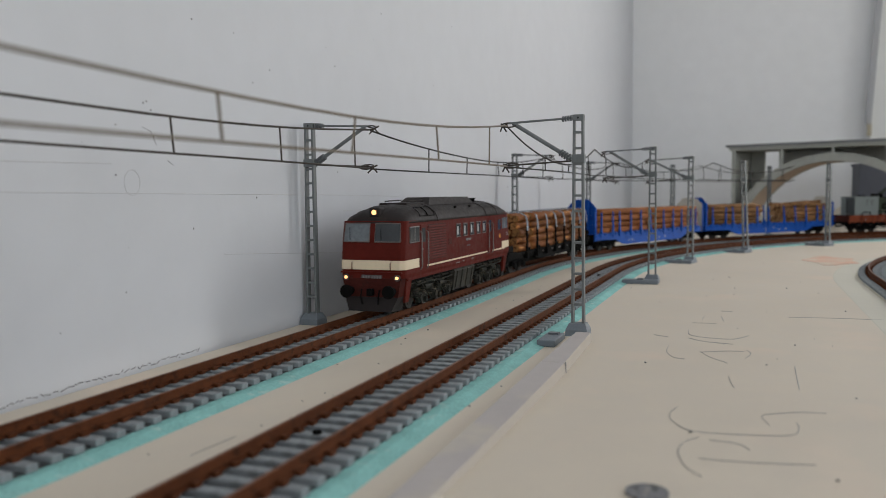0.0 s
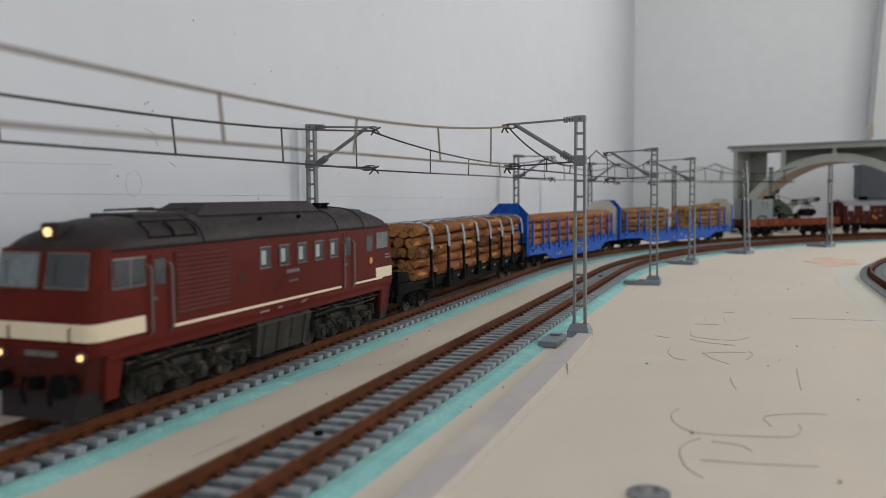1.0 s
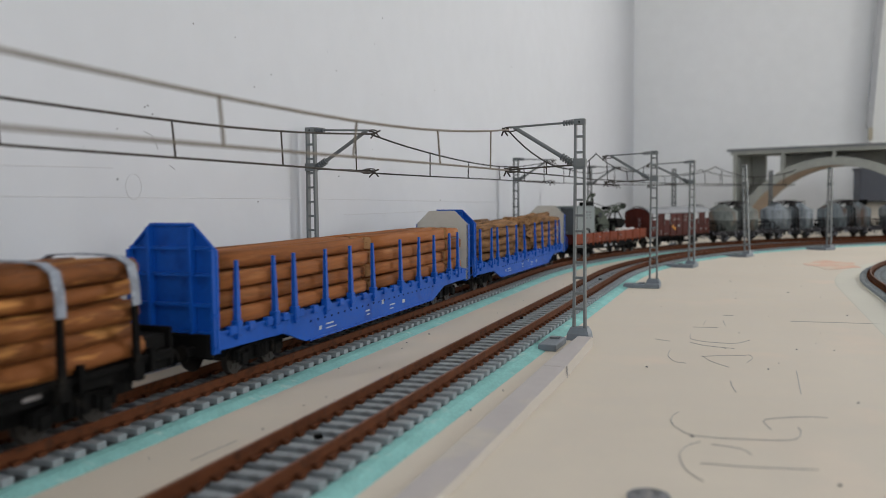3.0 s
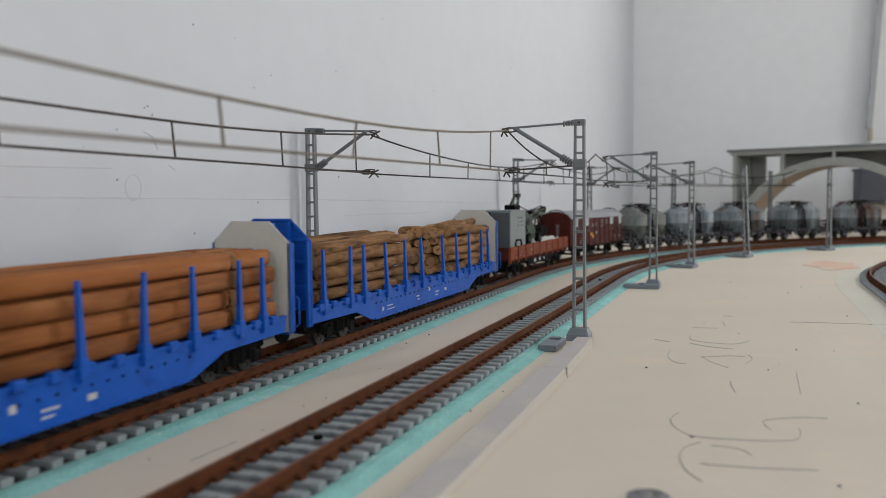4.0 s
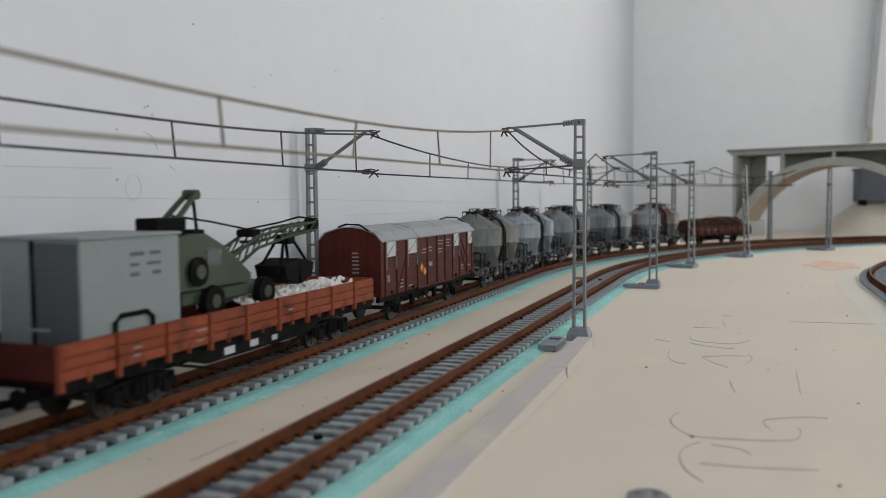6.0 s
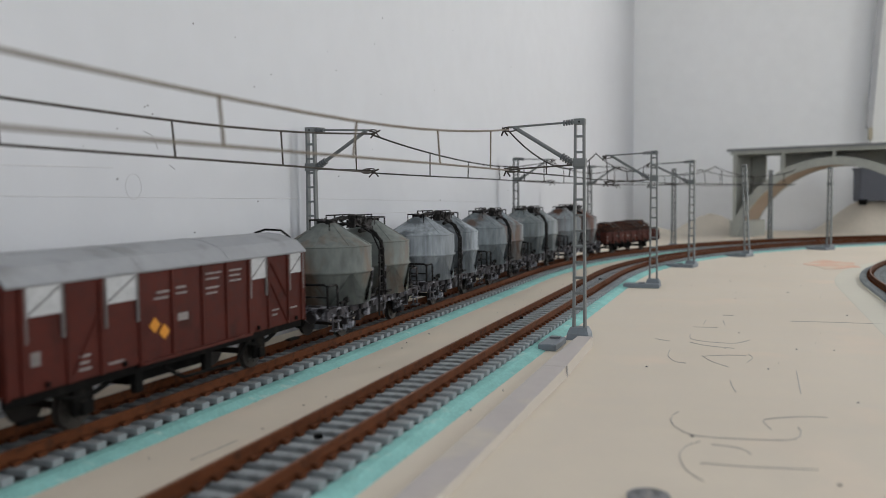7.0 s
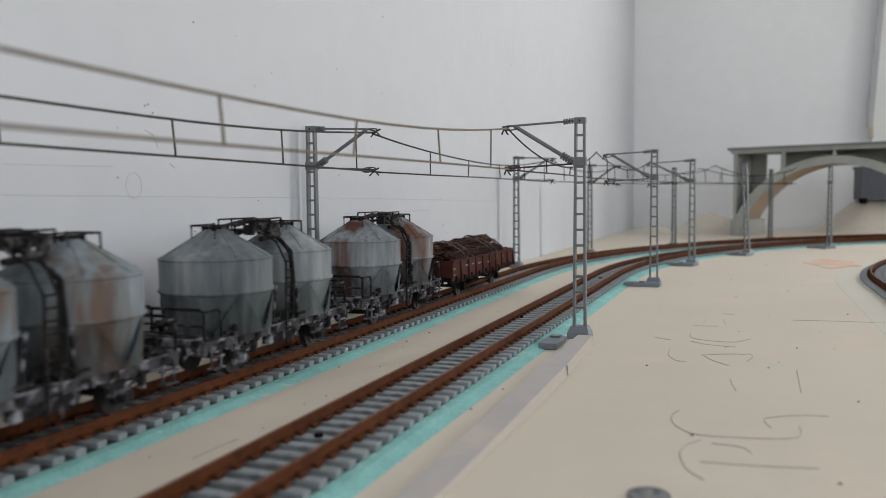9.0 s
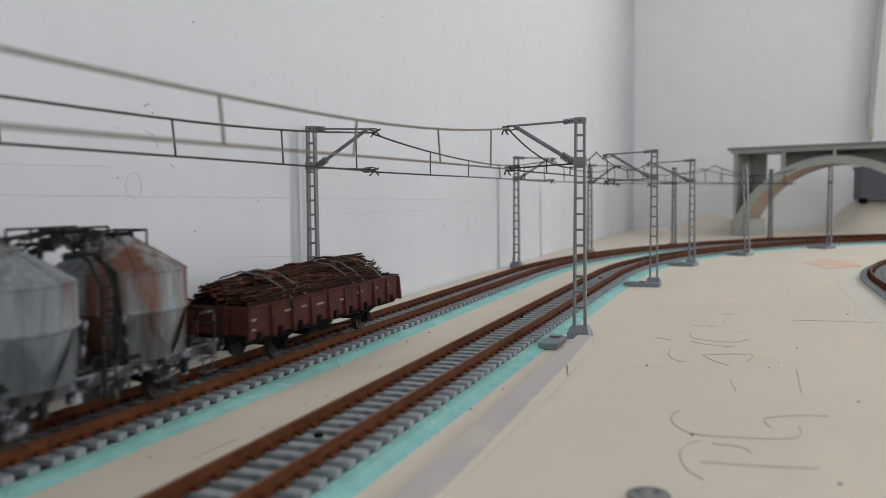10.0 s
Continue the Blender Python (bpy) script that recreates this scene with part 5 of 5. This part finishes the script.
    grid = [[bm.verts.new((X(97.0) + (X(104.5) - X(97.0)) * i / nx, -1.33 + 2.66 * j / ny, 1.75 + 0.42 * math.sin(math.pi * j / ny) * (0.7 + 0.5 * noise.noise((i * 0.3, j * 0.4, 0))) + 0.08 * noise.noise((i * 1.1, j * 1.3, 5)))) for j in range(ny + 1)] for i in range(nx + 1)]
    for i in range(nx):
        for j in range(ny):
            bm.faces.new((grid[i][j], grid[i + 1][j], grid[i + 1][j + 1], grid[i][j + 1]))
    part("heap", bm, GRAVEL, heap)
    bm = B()
    for k in range(420):
        x, y = random.uniform(X(97.1), X(104.4)), random.uniform(-1.28, 1.28)
        z = 1.78 + 0.42 * math.cos(y * 1.15) * 0.8 + random.uniform(-0.06, 0.06)
        bmesh.ops.create_icosphere(bm, subdivisions=1, radius=random.uniform(0.06, 0.13), matrix=Matrix.LocRotScale((x, y, z), Euler((k, k * 2, k * 3)), (1, 0.8, 0.7)))
    tagged(part("stones", bm, GRAVEL, heap), kind="stuff")


def box_van():
    F, L, b = 105.65, 11.75, 3.6
    h = L / 2
    X = lambda l: l - F - h
    ob = vehicle("box_van", "dark red-brown covered goods van with grey roof", "wagon", F, L, b, "freight wagons")
    gable = [(-1.42, 1.25), (-1.42, 3.55), (-1.1, 3.82), (-0.5, 4.0), (0, 4.05), (0.5, 4.0), (1.1, 3.82), (1.42, 3.55), (1.42, 1.25)]
    part("body", slab_yz(gable, -h, h), VAN, ob)
    outer = [(-1.5, 3.53), (-1.15, 3.88), (-0.52, 4.08), (0, 4.13), (0.52, 4.08), (1.15, 3.88), (1.5, 3.53)]
    inner = [(y * 0.985, z - 0.05) for y, z in outer[::-1]]
    part("roof", slab_yz(outer + inner, -h - 0.05, h + 0.05), VAN_ROOF, ob, "pale grey curved roof")
    for x in (1.6, -2.0):
        part("roof_seam", pipe([(x, y, z) for y, z in outer], 0.014, 5), VAN_ROOF, ob)
    for s in (-1, 1):
        y = s * 1.42
        for l in (106.0, 107.2, 108.2, 109.5, 110.7, 111.95, 113.05, 114.15, 115.2, 116.35, 117.2):
            part("wall_rib", box(X(l) - 0.05, X(l) + 0.05, y, y + s * 0.05, 1.25, 3.5), VAN, ob)
        for l0, l1 in ((106.05, 107.1), (108.3, 109.42), (114.2, 115.1), (116.4, 117.3)):
            v = part("vent_flap", box(X(l0) + 0.05, X(l1) - 0.05, y - s * 0.01, y + s * 0.03, 2.85, 3.47), VENT, ob, "pale grey ventilator panel")
            part("vent_brace", pipe([(X(l0) + 0.1, y + s * 0.035, 2.9), (X(l1) - 0.1, y + s * 0.035, 3.42)], 0.018, 4), FRAME, v)
            for x in (X(l0) + 0.03, X(l1) - 0.03):
                part("vent_rail", box(x - 0.03, x + 0.03, y, y + s * 0.055, 2.3, 3.5), FRAME, v)
        for l0, l1, z0, z1 in ((107.25, 108.15, 1.3, 2.7), (115.25, 116.3, 2.75, 1.3), (115.25, 116.3, 3.4, 2.1)):
            part("diagonal_brace", rod((X(l0), y + s * 0.01, z0), (X(l1), y + s * 0.01, z1), 0.035, 5), VAN, ob)
        for l in (106.6, 108.9, 114.6, 116.8):
            part("side_hook", box(X(l) - 0.04, X(l) + 0.04, y, y + s * 0.07, 1.3, 1.42), CHASSIS, ob)
        part("brake_lever", pipe([(X(110.5), s * 1.25, 0.95), (X(111.2), s * 1.32, 0.55), (X(113.6), s * 1.32, 0.5), (X(114.2), s * 1.25, 0.95)], 0.05, 6), CHASSIS, ob)
        for l in (109.6, 112.4):
            part("hanger", box(X(l), X(l) + 0.3, s * 0.95, s * 1.12, 0.45, 1.0, 0.02), CHASSIS, ob)
        part("door_rail", box(X(109.4), X(114.2), y, y + s * 0.09, 1.2, 1.28), VAN, ob)
        for l in (110.0, 110.35):
            x, z = X(l), 2.12 - (l - 110) * 0.6
            bm = slab_xz([(x, z - 0.2), (x + 0.2, z), (x, z + 0.2), (x - 0.2, z)], y, y + s * 0.02)
            part("warning_diamond", bm, YELLOW, ob, "orange yellow diamond sign")
        bars(ob, [(X(110.9), 2.1, 0.42, 0.2), (X(110.1), 2.9, 0.5, 0.06), (X(110.0), 2.75, 0.55, 0.06), (X(110.85), 2.95, 0.4, 0.06), (X(110.85), 2.8, 0.45, 0.05), (X(112.1), 3.2, 0.7, 0.05), (X(112.1), 3.05, 0.6, 0.05), (X(112.1), 2.8, 0.6, 0.05), (X(112.1), 2.65, 0.5, 0.05), (X(113.2), 3.2, 0.6, 0.05), (X(113.2), 3.05, 0.5, 0.05), (X(113.2), 2.9, 0.55, 0.05), (X(107.5), 1.75, 0.35, 0.06), (X(107.5), 1.6, 0.3, 0.06), (X(107.5), 1.45, 0.35, 0.06), (X(106.2), 1.8, 0.25, 0.3), (X(115.4), 1.75, 0.4, 0.06), (X(115.4), 1.6, 0.3, 0.06), (X(116.4), 1.7, 0.5, 0.06), (X(108.4), 1.42, 0.5, 0.06)], y + s * 0.004, LETTER)
        part("sole_bar", box(-h, h, s * 1.15, s * 1.28, 1.0, 1.27, 0.01), CHASSIS, ob)
        for d in (-b, b):
            bm = box(d - 0.3, d + 0.3, s * 1.0, s * 1.14, 0.35, 1.05, 0.03)
            pipe([(d - 0.9, s * 1.12, 0.98), (d - 0.4, s * 1.12, 0.82), (d, s * 1.12, 0.76), (d + 0.4, s * 1.12, 0.82), (d + 0.9, s * 1.12, 0.98)], 0.06, 6, bm)
            box(d - 0.15, d + 0.15, s * 1.1, s * 1.24, 0.36, 0.68, 0.03, bm)
            part("axle_guard", bm, CHASSIS, ob)
        part("step", box(-h + 0.3, -h + 0.9, s * 1.2, s * 1.4, 0.62, 0.68), CHASSIS, ob)
        part("step", box(h - 0.9, h - 0.3, s * 1.2, s * 1.4, 0.62, 0.68), CHASSIS, ob)
    part("brake_gear", box(-1.6, 1.4, -0.6, 0.6, 0.55, 1.0, 0.04), CHASSIS, ob)
    for way in (-1, 1):
        x = way * h
        for y in (-1.38, -0.7, 0, 0.7, 1.38):
            part("end_post", box(x, x + way * 0.06, y - 0.05, y + 0.05, 1.2, 3.55 if abs(y) > 1 else 3.9), VAN, ob)
        bars_bm = B()
        for k in range(6):
            box(x + way * 0.002, x + way * 0.008, -0.4, -0.1, 2.2 + k * 0.16, 2.26 + k * 0.16, 0, bars_bm)
        part("lettering", bars_bm, LETTER, ob)
        part("end_cable", pipe([(x + way * 0.05, -0.9, 3.95), (x + way * 0.1, -0.5, 4.2), (x + way * 0.1, 0.1, 4.22), (x + way * 0.05, 0.5, 4.1)], 0.04, 6), CHASSIS, ob)
        buffers(ob, x, way, CHASSIS)
        wheelset(ob, way * b, 0.5)


def silo_wagon(F, paint, label):
    L, b = 8.6, 2.35
    h = L / 2
    ob = vehicle("silo_wagon", label, "wagon", F, L, b, "cement silo wagons")
    for s in (-1, 1):
        part("sole_bar", box(-h, h, s * 1.1, s * 1.25, 0.95, 1.22, 0.015), SILO_SOLE, ob)
        part("frame_flange", box(-h, h, s * 1.08, s * 1.32, 1.2, 1.26), SILO_SOLE, ob)
        for d in (-b, b):
            bm = slab_xz([(d - 0.42, 1.0), (d - 0.25, 0.3), (d + 0.25, 0.3), (d + 0.42, 1.0)], s * 0.98, s * 1.08)
            box(d - 0.16, d + 0.16, s * 1.08, s * 1.26, 0.34, 0.68, 0.03, bm)
            pipe([(d - 0.85, s * 1.16, 0.95), (d - 0.4, s * 1.16, 0.8), (d, s * 1.16, 0.74), (d + 0.4, s * 1.16, 0.8), (d + 0.85, s * 1.16, 0.95)], 0.07, 6, bm)
            part("axle_guard", bm, SILO_FRAME, ob)
        bm = B()
        for k in range(9):
            x = -h + 0.7 + k * 0.9
            box(x, x + 0.2, s * 1.24, s * 1.36, 0.98, 1.2, 0.02, bm)
        box(-0.9, 0.9, s * 0.9, s * 1.2, 0.62, 0.95, 0.03, bm)
        part("frame_detail", bm, SILO_FRAME, ob)
        # ladder between the two bins
        bm = B()
        for x in (-0.2, 0.2):
            pipe([(x, s * 1.38, 0.5), (x, s * 1.42, 3.2), (x - 0.1, s * 1.15, 3.85), (x - 0.15, s * 0.5, 4.22)], 0.04, 6, bm)
        for k in range(10):
            rod((-0.2, s * 1.38, 0.7 + k * 0.28), (0.2, s * 1.38, 0.7 + k * 0.28), 0.03, 5, bm)
        part("ladder", bm, SILO_PIPE, ob)
        part("vent_pipe", pipe([(0.45, s * 1.2, 1.2), (0.5, s * 1.25, 2.6), (0.45, s * 1.2, 3.5), (0.2, s * 0.8, 4.05), (0.1, s * 0.3, 4.2)], 0.08, 7), SILO_PIPE, ob)
    part("frame_floor", box(-h, h, -1.1, 1.1, 1.1, 1.24), SILO_FRAME, ob)
    for i, xc in enumerate((-1.9, 1.9)):
        # a bin: cone, collar, cylinder and hopper
        prof = [(0.28, 4.34), (0.34, 4.30), (1.64, 3.50), (1.70, 3.44), (1.70, 2.54), (1.745, 2.52), (1.745, 2.45), (1.70, 2.43), (1.64, 2.36), (1.42, 1.26), (0.5, 1.15), (0.32, 0.95), (0.28, 0.8)]
        n = 28
        rings = [[(xc + r * math.cos(k * math.tau / n), r * math.sin(k * math.tau / n), z) for k in range(n)] for r, z in prof]
        hop = part("bin", loft(rings), paint, ob, "weathered metal bin with conical top and hopper")
        for p in hop.data.polygons:
            p.use_smooth = abs(p.normal.z) < 0.97
        # skirt plates round the hopper, with triangular openings between them
        for k in range(6):
            a, e = radians(-90 + 30 + 60 * k), math.tau / 12
            rows = []
            for j in range(5):
                u = j / 4
                e2 = e * (0.06 + 0.94 * u)
                rows.append([(r, a - e2 + 2 * e2 * q / 3, 2.44 - 1.18 * u) for q in range(4) for r in ((1.69 - 0.06 * u),)])
            bm = B()
            vs = [[bm.verts.new((xc + r * math.cos(t), r * math.sin(t), z)) for r, t, z in row] for row in rows]
            for c, d in zip(vs, vs[1:]):
                for q in range(3):
                    bm.faces.new((c[q], c[q + 1], d[q + 1], d[q]))
            bmesh.ops.solidify(bm, geom=bm.faces[:], thickness=0.035)
            part("skirt_plate", bm, paint, hop)
        for k in range(8):
            a = k * math.tau / 8 + 0.2
            part("cone_seam", pipe([(xc + 0.4 * math.cos(a), 0.4 * math.sin(a), 4.275), (xc + 1.65 * math.cos(a), 1.65 * math.sin(a), 3.5)], 0.018, 4), paint, hop)
        part("collar", pipe([(xc + 1.705 * math.cos(k * math.tau / 24), 1.705 * math.sin(k * math.tau / 24), 3.44) for k in range(25)], 0.025, 5), paint, hop)
        bm = rod((xc, 0, 4.32), (xc, 0, 4.40), 0.33, 16)
        rod((xc - 0.1, 0, 4.38), (xc + 0.2, 0.2, 4.46), 0.05, 6, bm)
        for k in range(4):
            a = k * math.tau / 4 + 0.5
            box(xc + 0.34 * math.cos(a) - 0.06, xc + 0.34 * math.cos(a) + 0.06, 0.34 * math.sin(a) - 0.06, 0.34 * math.sin(a) + 0.06, 4.26, 4.42, 0.01, bm)
        part("hatch", bm, SILO_PIPE, hop, "dark filling hatch")
        s = -1 if i == 0 else 1
        bm = B()
        for y in (-0.42, 0.42):
            pipe([(xc + s * 0.62, y, 3.9), (xc + s * 0.62, y, 4.44), (xc - s * 0.4, y, 4.44), (xc - s * 0.4, y, 3.98)], 0.035, 5, bm)
        pipe([(xc + s * 0.62, -0.42, 4.44), (xc + s * 0.62, 0.42, 4.44)], 0.035, 5, bm)
        part("roof_rail", bm, SILO_PIPE, ob)
        part("outlet_valve", rod((xc, -0.5, 0.8), (xc, 0.5, 0.8), 0.16, 10), SILO_FRAME, ob)
    bm = box(-0.95, 0.95, -0.38, 0.38, 4.2, 4.27, 0)
    box(-0.5, 0.5, -0.5, -0.2, 4.25, 4.45, 0.04, bm)
    pipe([(-1.2, -0.2, 4.4), (-0.4, -0.3, 4.55), (0.5, -0.2, 4.5), (1.3, -0.1, 4.4)], 0.08, 6, bm)
    pipe([(-1.2, 0.25, 4.38), (0, 0.35, 4.5), (1.2, 0.2, 4.38)], 0.06, 6, bm)
    for k in range(7):
        x = -0.75 + 0.25 * k
        box(x - 0.05, x + 0.05, -0.62 + 0.1 * (k % 2), -0.25, 4.08 + 0.06 * (k % 3), 4.4 + 0.05 * (k % 2), 0.01, bm)
    rod((-0.6, -0.75, 3.95), (0.5, -0.75, 4.05), 0.09, 7, bm)
    rod((-0.3, 0.6, 4.0), (0.6, 0.6, 4.2), 0.09, 7, bm)
    part("catwalk", bm, SILO_PIPE, ob)
    bm = B()
    for x in (-1.05, -0.35, 0.35, 1.05):
        rod((x, -0.5, 4.25), (x, -0.5, 4.58), 0.03, 5, bm)
        rod((x, 0.5, 4.25), (x, 0.5, 4.58), 0.03, 5, bm)
    for y in (-0.5, 0.5):
        pipe([(-1.05, y, 4.58), (1.05, y, 4.58)], 0.03, 5, bm)
    part("catwalk_rail", bm, SILO_PIPE, ob)
    for s in (-1, 1):
        bm = pipe([(-h + 0.9, s * 1.3, 1.42), (-0.6, s * 1.34, 1.42), (-0.4, s * 1.3, 1.6), (0.4, s * 1.3, 1.6), (0.6, s * 1.34, 1.42), (h - 0.9, s * 1.3, 1.42)], 0.06, 6)
        for x in (-3.0, -2.2, -1.2, 1.2, 2.2, 3.0):
            rod((x, s * 1.28, 1.25), (x, s * 1.28, 1.55), 0.07, 6, bm)
            rod((x, s * 1.3, 1.5), (x + 0.02, s * 1.42, 1.5), 0.1, 8, bm)
        part("air_pipe", bm, SILO_PIPE, ob)
        for x in (-0.75, 0.75):
            part("support_strut", rod((x, s * 1.22, 1.25), (x * 0.8, s * 1.3, 2.5), 0.055, 6), SILO_FRAME, ob)
        for d in (-b, b):
            for q in (-0.55, 0.55):
                part("spring_hanger", box(d + q - 0.07, d + q + 0.07, s * 1.1, s * 1.3, 0.55, 1.0, 0.015), SILO_FRAME, ob)
            part("axle_box", rod((d, s * 1.24, 0.5), (d, s * 1.32, 0.5), 0.16, 10), SILO_FRAME, ob)
    for way in (-1, 1):
        x = way * h
        part("headstock", box(x - way * 0.2, x, -1.25, 1.25, 0.85, 1.26, 0.02), SILO_SOLE, ob)
        part("end_platform", box(x - way * 0.9, x, -1.28, 1.28, 1.24, 1.3), SILO_FRAME, ob)
        bm = pipe([(x - way * 0.08, -1.22, 1.25), (x - way * 0.08, -1.22, 2.05), (x - way * 0.08, -1.1, 2.15), (x - way * 0.08, 1.1, 2.15), (x - way * 0.08, 1.22, 2.05), (x - way * 0.08, 1.22, 1.25)], 0.05, 6)
        pipe([(x - way * 0.08, -1.22, 1.7), (x - way * 0.08, 1.22, 1.7)], 0.035, 5, bm)
        for y in (-1.22, 1.22):
            pipe([(x - way * 0.08, y, 2.1), (x - way * 0.75, y, 2.1), (x - way * 0.85, y, 2.0), (x - way * 0.85, y, 1.25)], 0.045, 6, bm)
        part("platform_railing", bm, SILO_PIPE, ob)
        for y in (-1.3, 1.3):
            bm = B()
            for z in (0.45, 0.78):
                box(x - way * 0.75, x - way * 0.25, y - 0.12, y + 0.12, z, z + 0.05, 0, bm)
            for e in (0.72, 0.28):
                rod((x - way * e, y, 0.45), (x - way * e, y, 1.1), 0.035, 5, bm)
            part("footstep", bm, SILO_SOLE, ob)
        buffers(ob, x, way, SILO_FRAME)
        wheelset(ob, way * b, 0.48)


def open_wagon():
    F, L, b = 167.95, 11.1, 3.1
    h = L / 2
    ob = vehicle("open_wagon", "red-brown open two-axle wagon loaded with rusty rods", "wagon", F, L, b, "freight wagons")
    part("floor", box(-h, h, -1.34, 1.34, 0.98, 1.15), CHASSIS, ob)
    for s in (-1, 1):
        n = 9
        for k in range(n):
            x0, x1 = -h + k * L / n, -h + (k + 1) * L / n
            brd = part("side_board", box(x0 + 0.03, x1 - 0.03, s * 1.36, s * 1.42, 1.0, 1.95, 0.01), DULL_BROWN, ob)
            part("board_post", loft([[(x1 - 0.07, s * 1.4, 1.9), (x1 + 0.07, s * 1.4, 1.9), (x1 + 0.07, s * 1.46, 1.9), (x1 - 0.07, s * 1.46, 1.9)], [(x1 - 0.07, s * 1.4, 0.95), (x1 + 0.07, s * 1.4, 0.95), (x1 + 0.07, s * 1.56, 0.95), (x1 - 0.07, s * 1.56, 0.95)]]), DULL_BROWN, brd)
            part("hinge", box(x0 + 0.4, x0 + 0.6, s * 1.4, s * 1.5, 0.92, 1.2, 0.02), CHASSIS, brd)
        part("top_rail", box(-h, h, s * 1.33, s * 1.47, 1.93, 2.0, 0.01), DULL_BROWN, ob)
        bars(ob, [(-h + x, z, w, 0.07) for x, z, w in ((0.15, 1.55, 0.25), (0.15, 1.25, 0.2), (2.0, 1.6, 0.4), (3.1, 1.6, 0.3), (4.1, 1.55, 0.5), (5.8, 1.5, 0.4), (7.2, 1.6, 0.5), (8.6, 1.6, 0.4), (9.9, 1.6, 0.25))], s * 1.424, LETTER)
        part("sole_bar", box(-h, h, s * 1.12, s * 1.26, 0.82, 1.0, 0.01), CHASSIS, ob)
        for d in (-b, b):
            bm = slab_xz([(d - 0.4, 0.9), (d - 0.22, 0.3), (d + 0.22, 0.3), (d + 0.4, 0.9)], s * 1.0, s * 1.08)
            box(d - 0.15, d + 0.15, s * 1.08, s * 1.22, 0.34, 0.66, 0.03, bm)
            pipe([(d - 0.8, s * 1.14, 0.88), (d, s * 1.14, 0.72), (d + 0.8, s * 1.14, 0.88)], 0.06, 6, bm)
            part("axle_guard", bm, CHASSIS, ob)
        part("brake_rod", pipe([(-2.4, s * 0.9, 0.4), (-0.6, s * 0.95, 0.55), (0.6, s * 0.95, 0.55), (2.4, s * 0.9, 0.4)], 0.05, 6), CHASSIS, ob)
    part("brake_gear", box(-0.9, 0.6, -0.8, 0.8, 0.4, 0.85, 0.05), CHASSIS, ob)
    for way in (-1, 1):
        x = way * h
        part("end_wall", box(x, x - way * 0.07, -1.4, 1.4, 0.95, 2.0, 0.01), DULL_BROWN, ob)
        for y in (-0.6, 0.6):
            part("end_post", box(x, x + way * 0.09, y - 0.08, y + 0.08, 0.95, 1.95, 0.01), DULL_BROWN, ob)
        buffers(ob, x, way, CHASSIS, 1.0)
        wheelset(ob, way * b, 0.48)
    load = vehicle("scrap_load", "bundles of rusty reinforcing rods tied on the wagon", "scrap", F, L, b)
    for g, (x0, x1, top, cy, n) in enumerate(((-h + 0.15, h * 0.55, 2.62, 0.25, 130), (-h + 2.2, h - 0.6, 2.78, 0.1, 110), (-h + 0.3, h - 1.4, 2.35, -0.65, 110), (-h + 0.2, h - 0.5, 2.12, -0.95, 60), (-h + 4.6, h + 0.05, 2.9, 0.2, 50))):
        bm = B()
        for k in range(n):
            u, v = random.uniform(-1, 1), random.random()
            y = cy + u * 0.75
            z = 1.5 + (top - 1.5) * math.sqrt(v) * (1 - 0.5 * u * u)
            a, c = x0 + random.uniform(-0.1, 0.7), x1 - random.uniform(-0.3, 0.7)
            p1, p2 = random.uniform(0, 6), random.uniform(0, 6)
            m = 24 if k % 3 == 0 else 8
            wave = 0.05 if m == 24 else 0.02
            pts = [(a + (c - a) * i / m, max(-1.28, min(1.28, y + 0.06 * math.sin(p1 + i * 9 / m) + wave * math.sin(i * 2.1))), z + 0.05 * math.sin(p2 + i * 12 / m) + wave * math.cos(i * 2.1) + 0.08 * math.sin(math.pi * i / m)) for i in range(m + 1)]
            pipe(pts, random.uniform(0.025, 0.045), 4, bm)
        tagged(part("rod_bundle", bm, SCRAP, load), kind="stuff")
    for x in (-h + 2.0, -h + 2.9, h - 4.6, h - 3.7, h - 2.1):
        part("tie_wire", pipe([(x - 0.5, 1.1, 1.98), (x - 0.25, 0.8, 2.66), (x, 0.2, 2.86), (x + 0.2, -0.5, 2.74), (x + 0.4, -1.0, 2.4), (x + 0.6, -1.4, 1.95)], 0.032, 6), TIE, load, "grey tie wire")


locomotive()
stake_wagon()
blue_wagon(40.4, False)
blue_wagon(63.6, True)
flat_wagon()
box_van()
SILOS = [(SILO_A, "green-grey two-bin cement silo wagon with dusty frame"), (SILO_B, "cement-stained grey two-bin silo wagon"), (SILO_E, "grey two-bin cement silo wagon with brownish cone tops"),
         (SILO_D, "dull blue-grey two-bin cement silo wagon with ladder"), (SILO_C, "rust-streaked grey two-bin cement silo wagon")]
for k, (paint, label) in enumerate(SILOS):
    silo_wagon((119.3, 128.95, 138.4, 148.05, 158.0)[k], paint, label)
open_wagon()


# ---- the motion ----
SPEED, START = 17.948, 32.2


def vehicle_pose(front, length, b, t):
    """The pose of a vehicle whose front is that far behind the train's front; b: half the distance of its pivots."""
    mid = START - SPEED * t + front + length / 2
    p, _ = on_track(mid - b)
    q, _ = on_track(mid + b)
    c, d = (p + q) / 2, q - p
    return pose(c.x * S, c.y * S, 0, 0, 0, math.degrees(math.atan2(d.y, d.x)))


def motions():
    for ob, front, length, b in TRAIN:
        walk(ob, [(k * 0.25, vehicle_pose(front, length, b, k * 0.25)) for k in range(41)])
    for ob, x, r in WHEELSETS:
        step = math.degrees(SPEED / FPS / r)
        walk(ob, [(k / FPS, pose(x * S, 0, r * S, 0, -(step * k) % 360, 0)) for k in range(int(10 * FPS) + 1)])


motions()
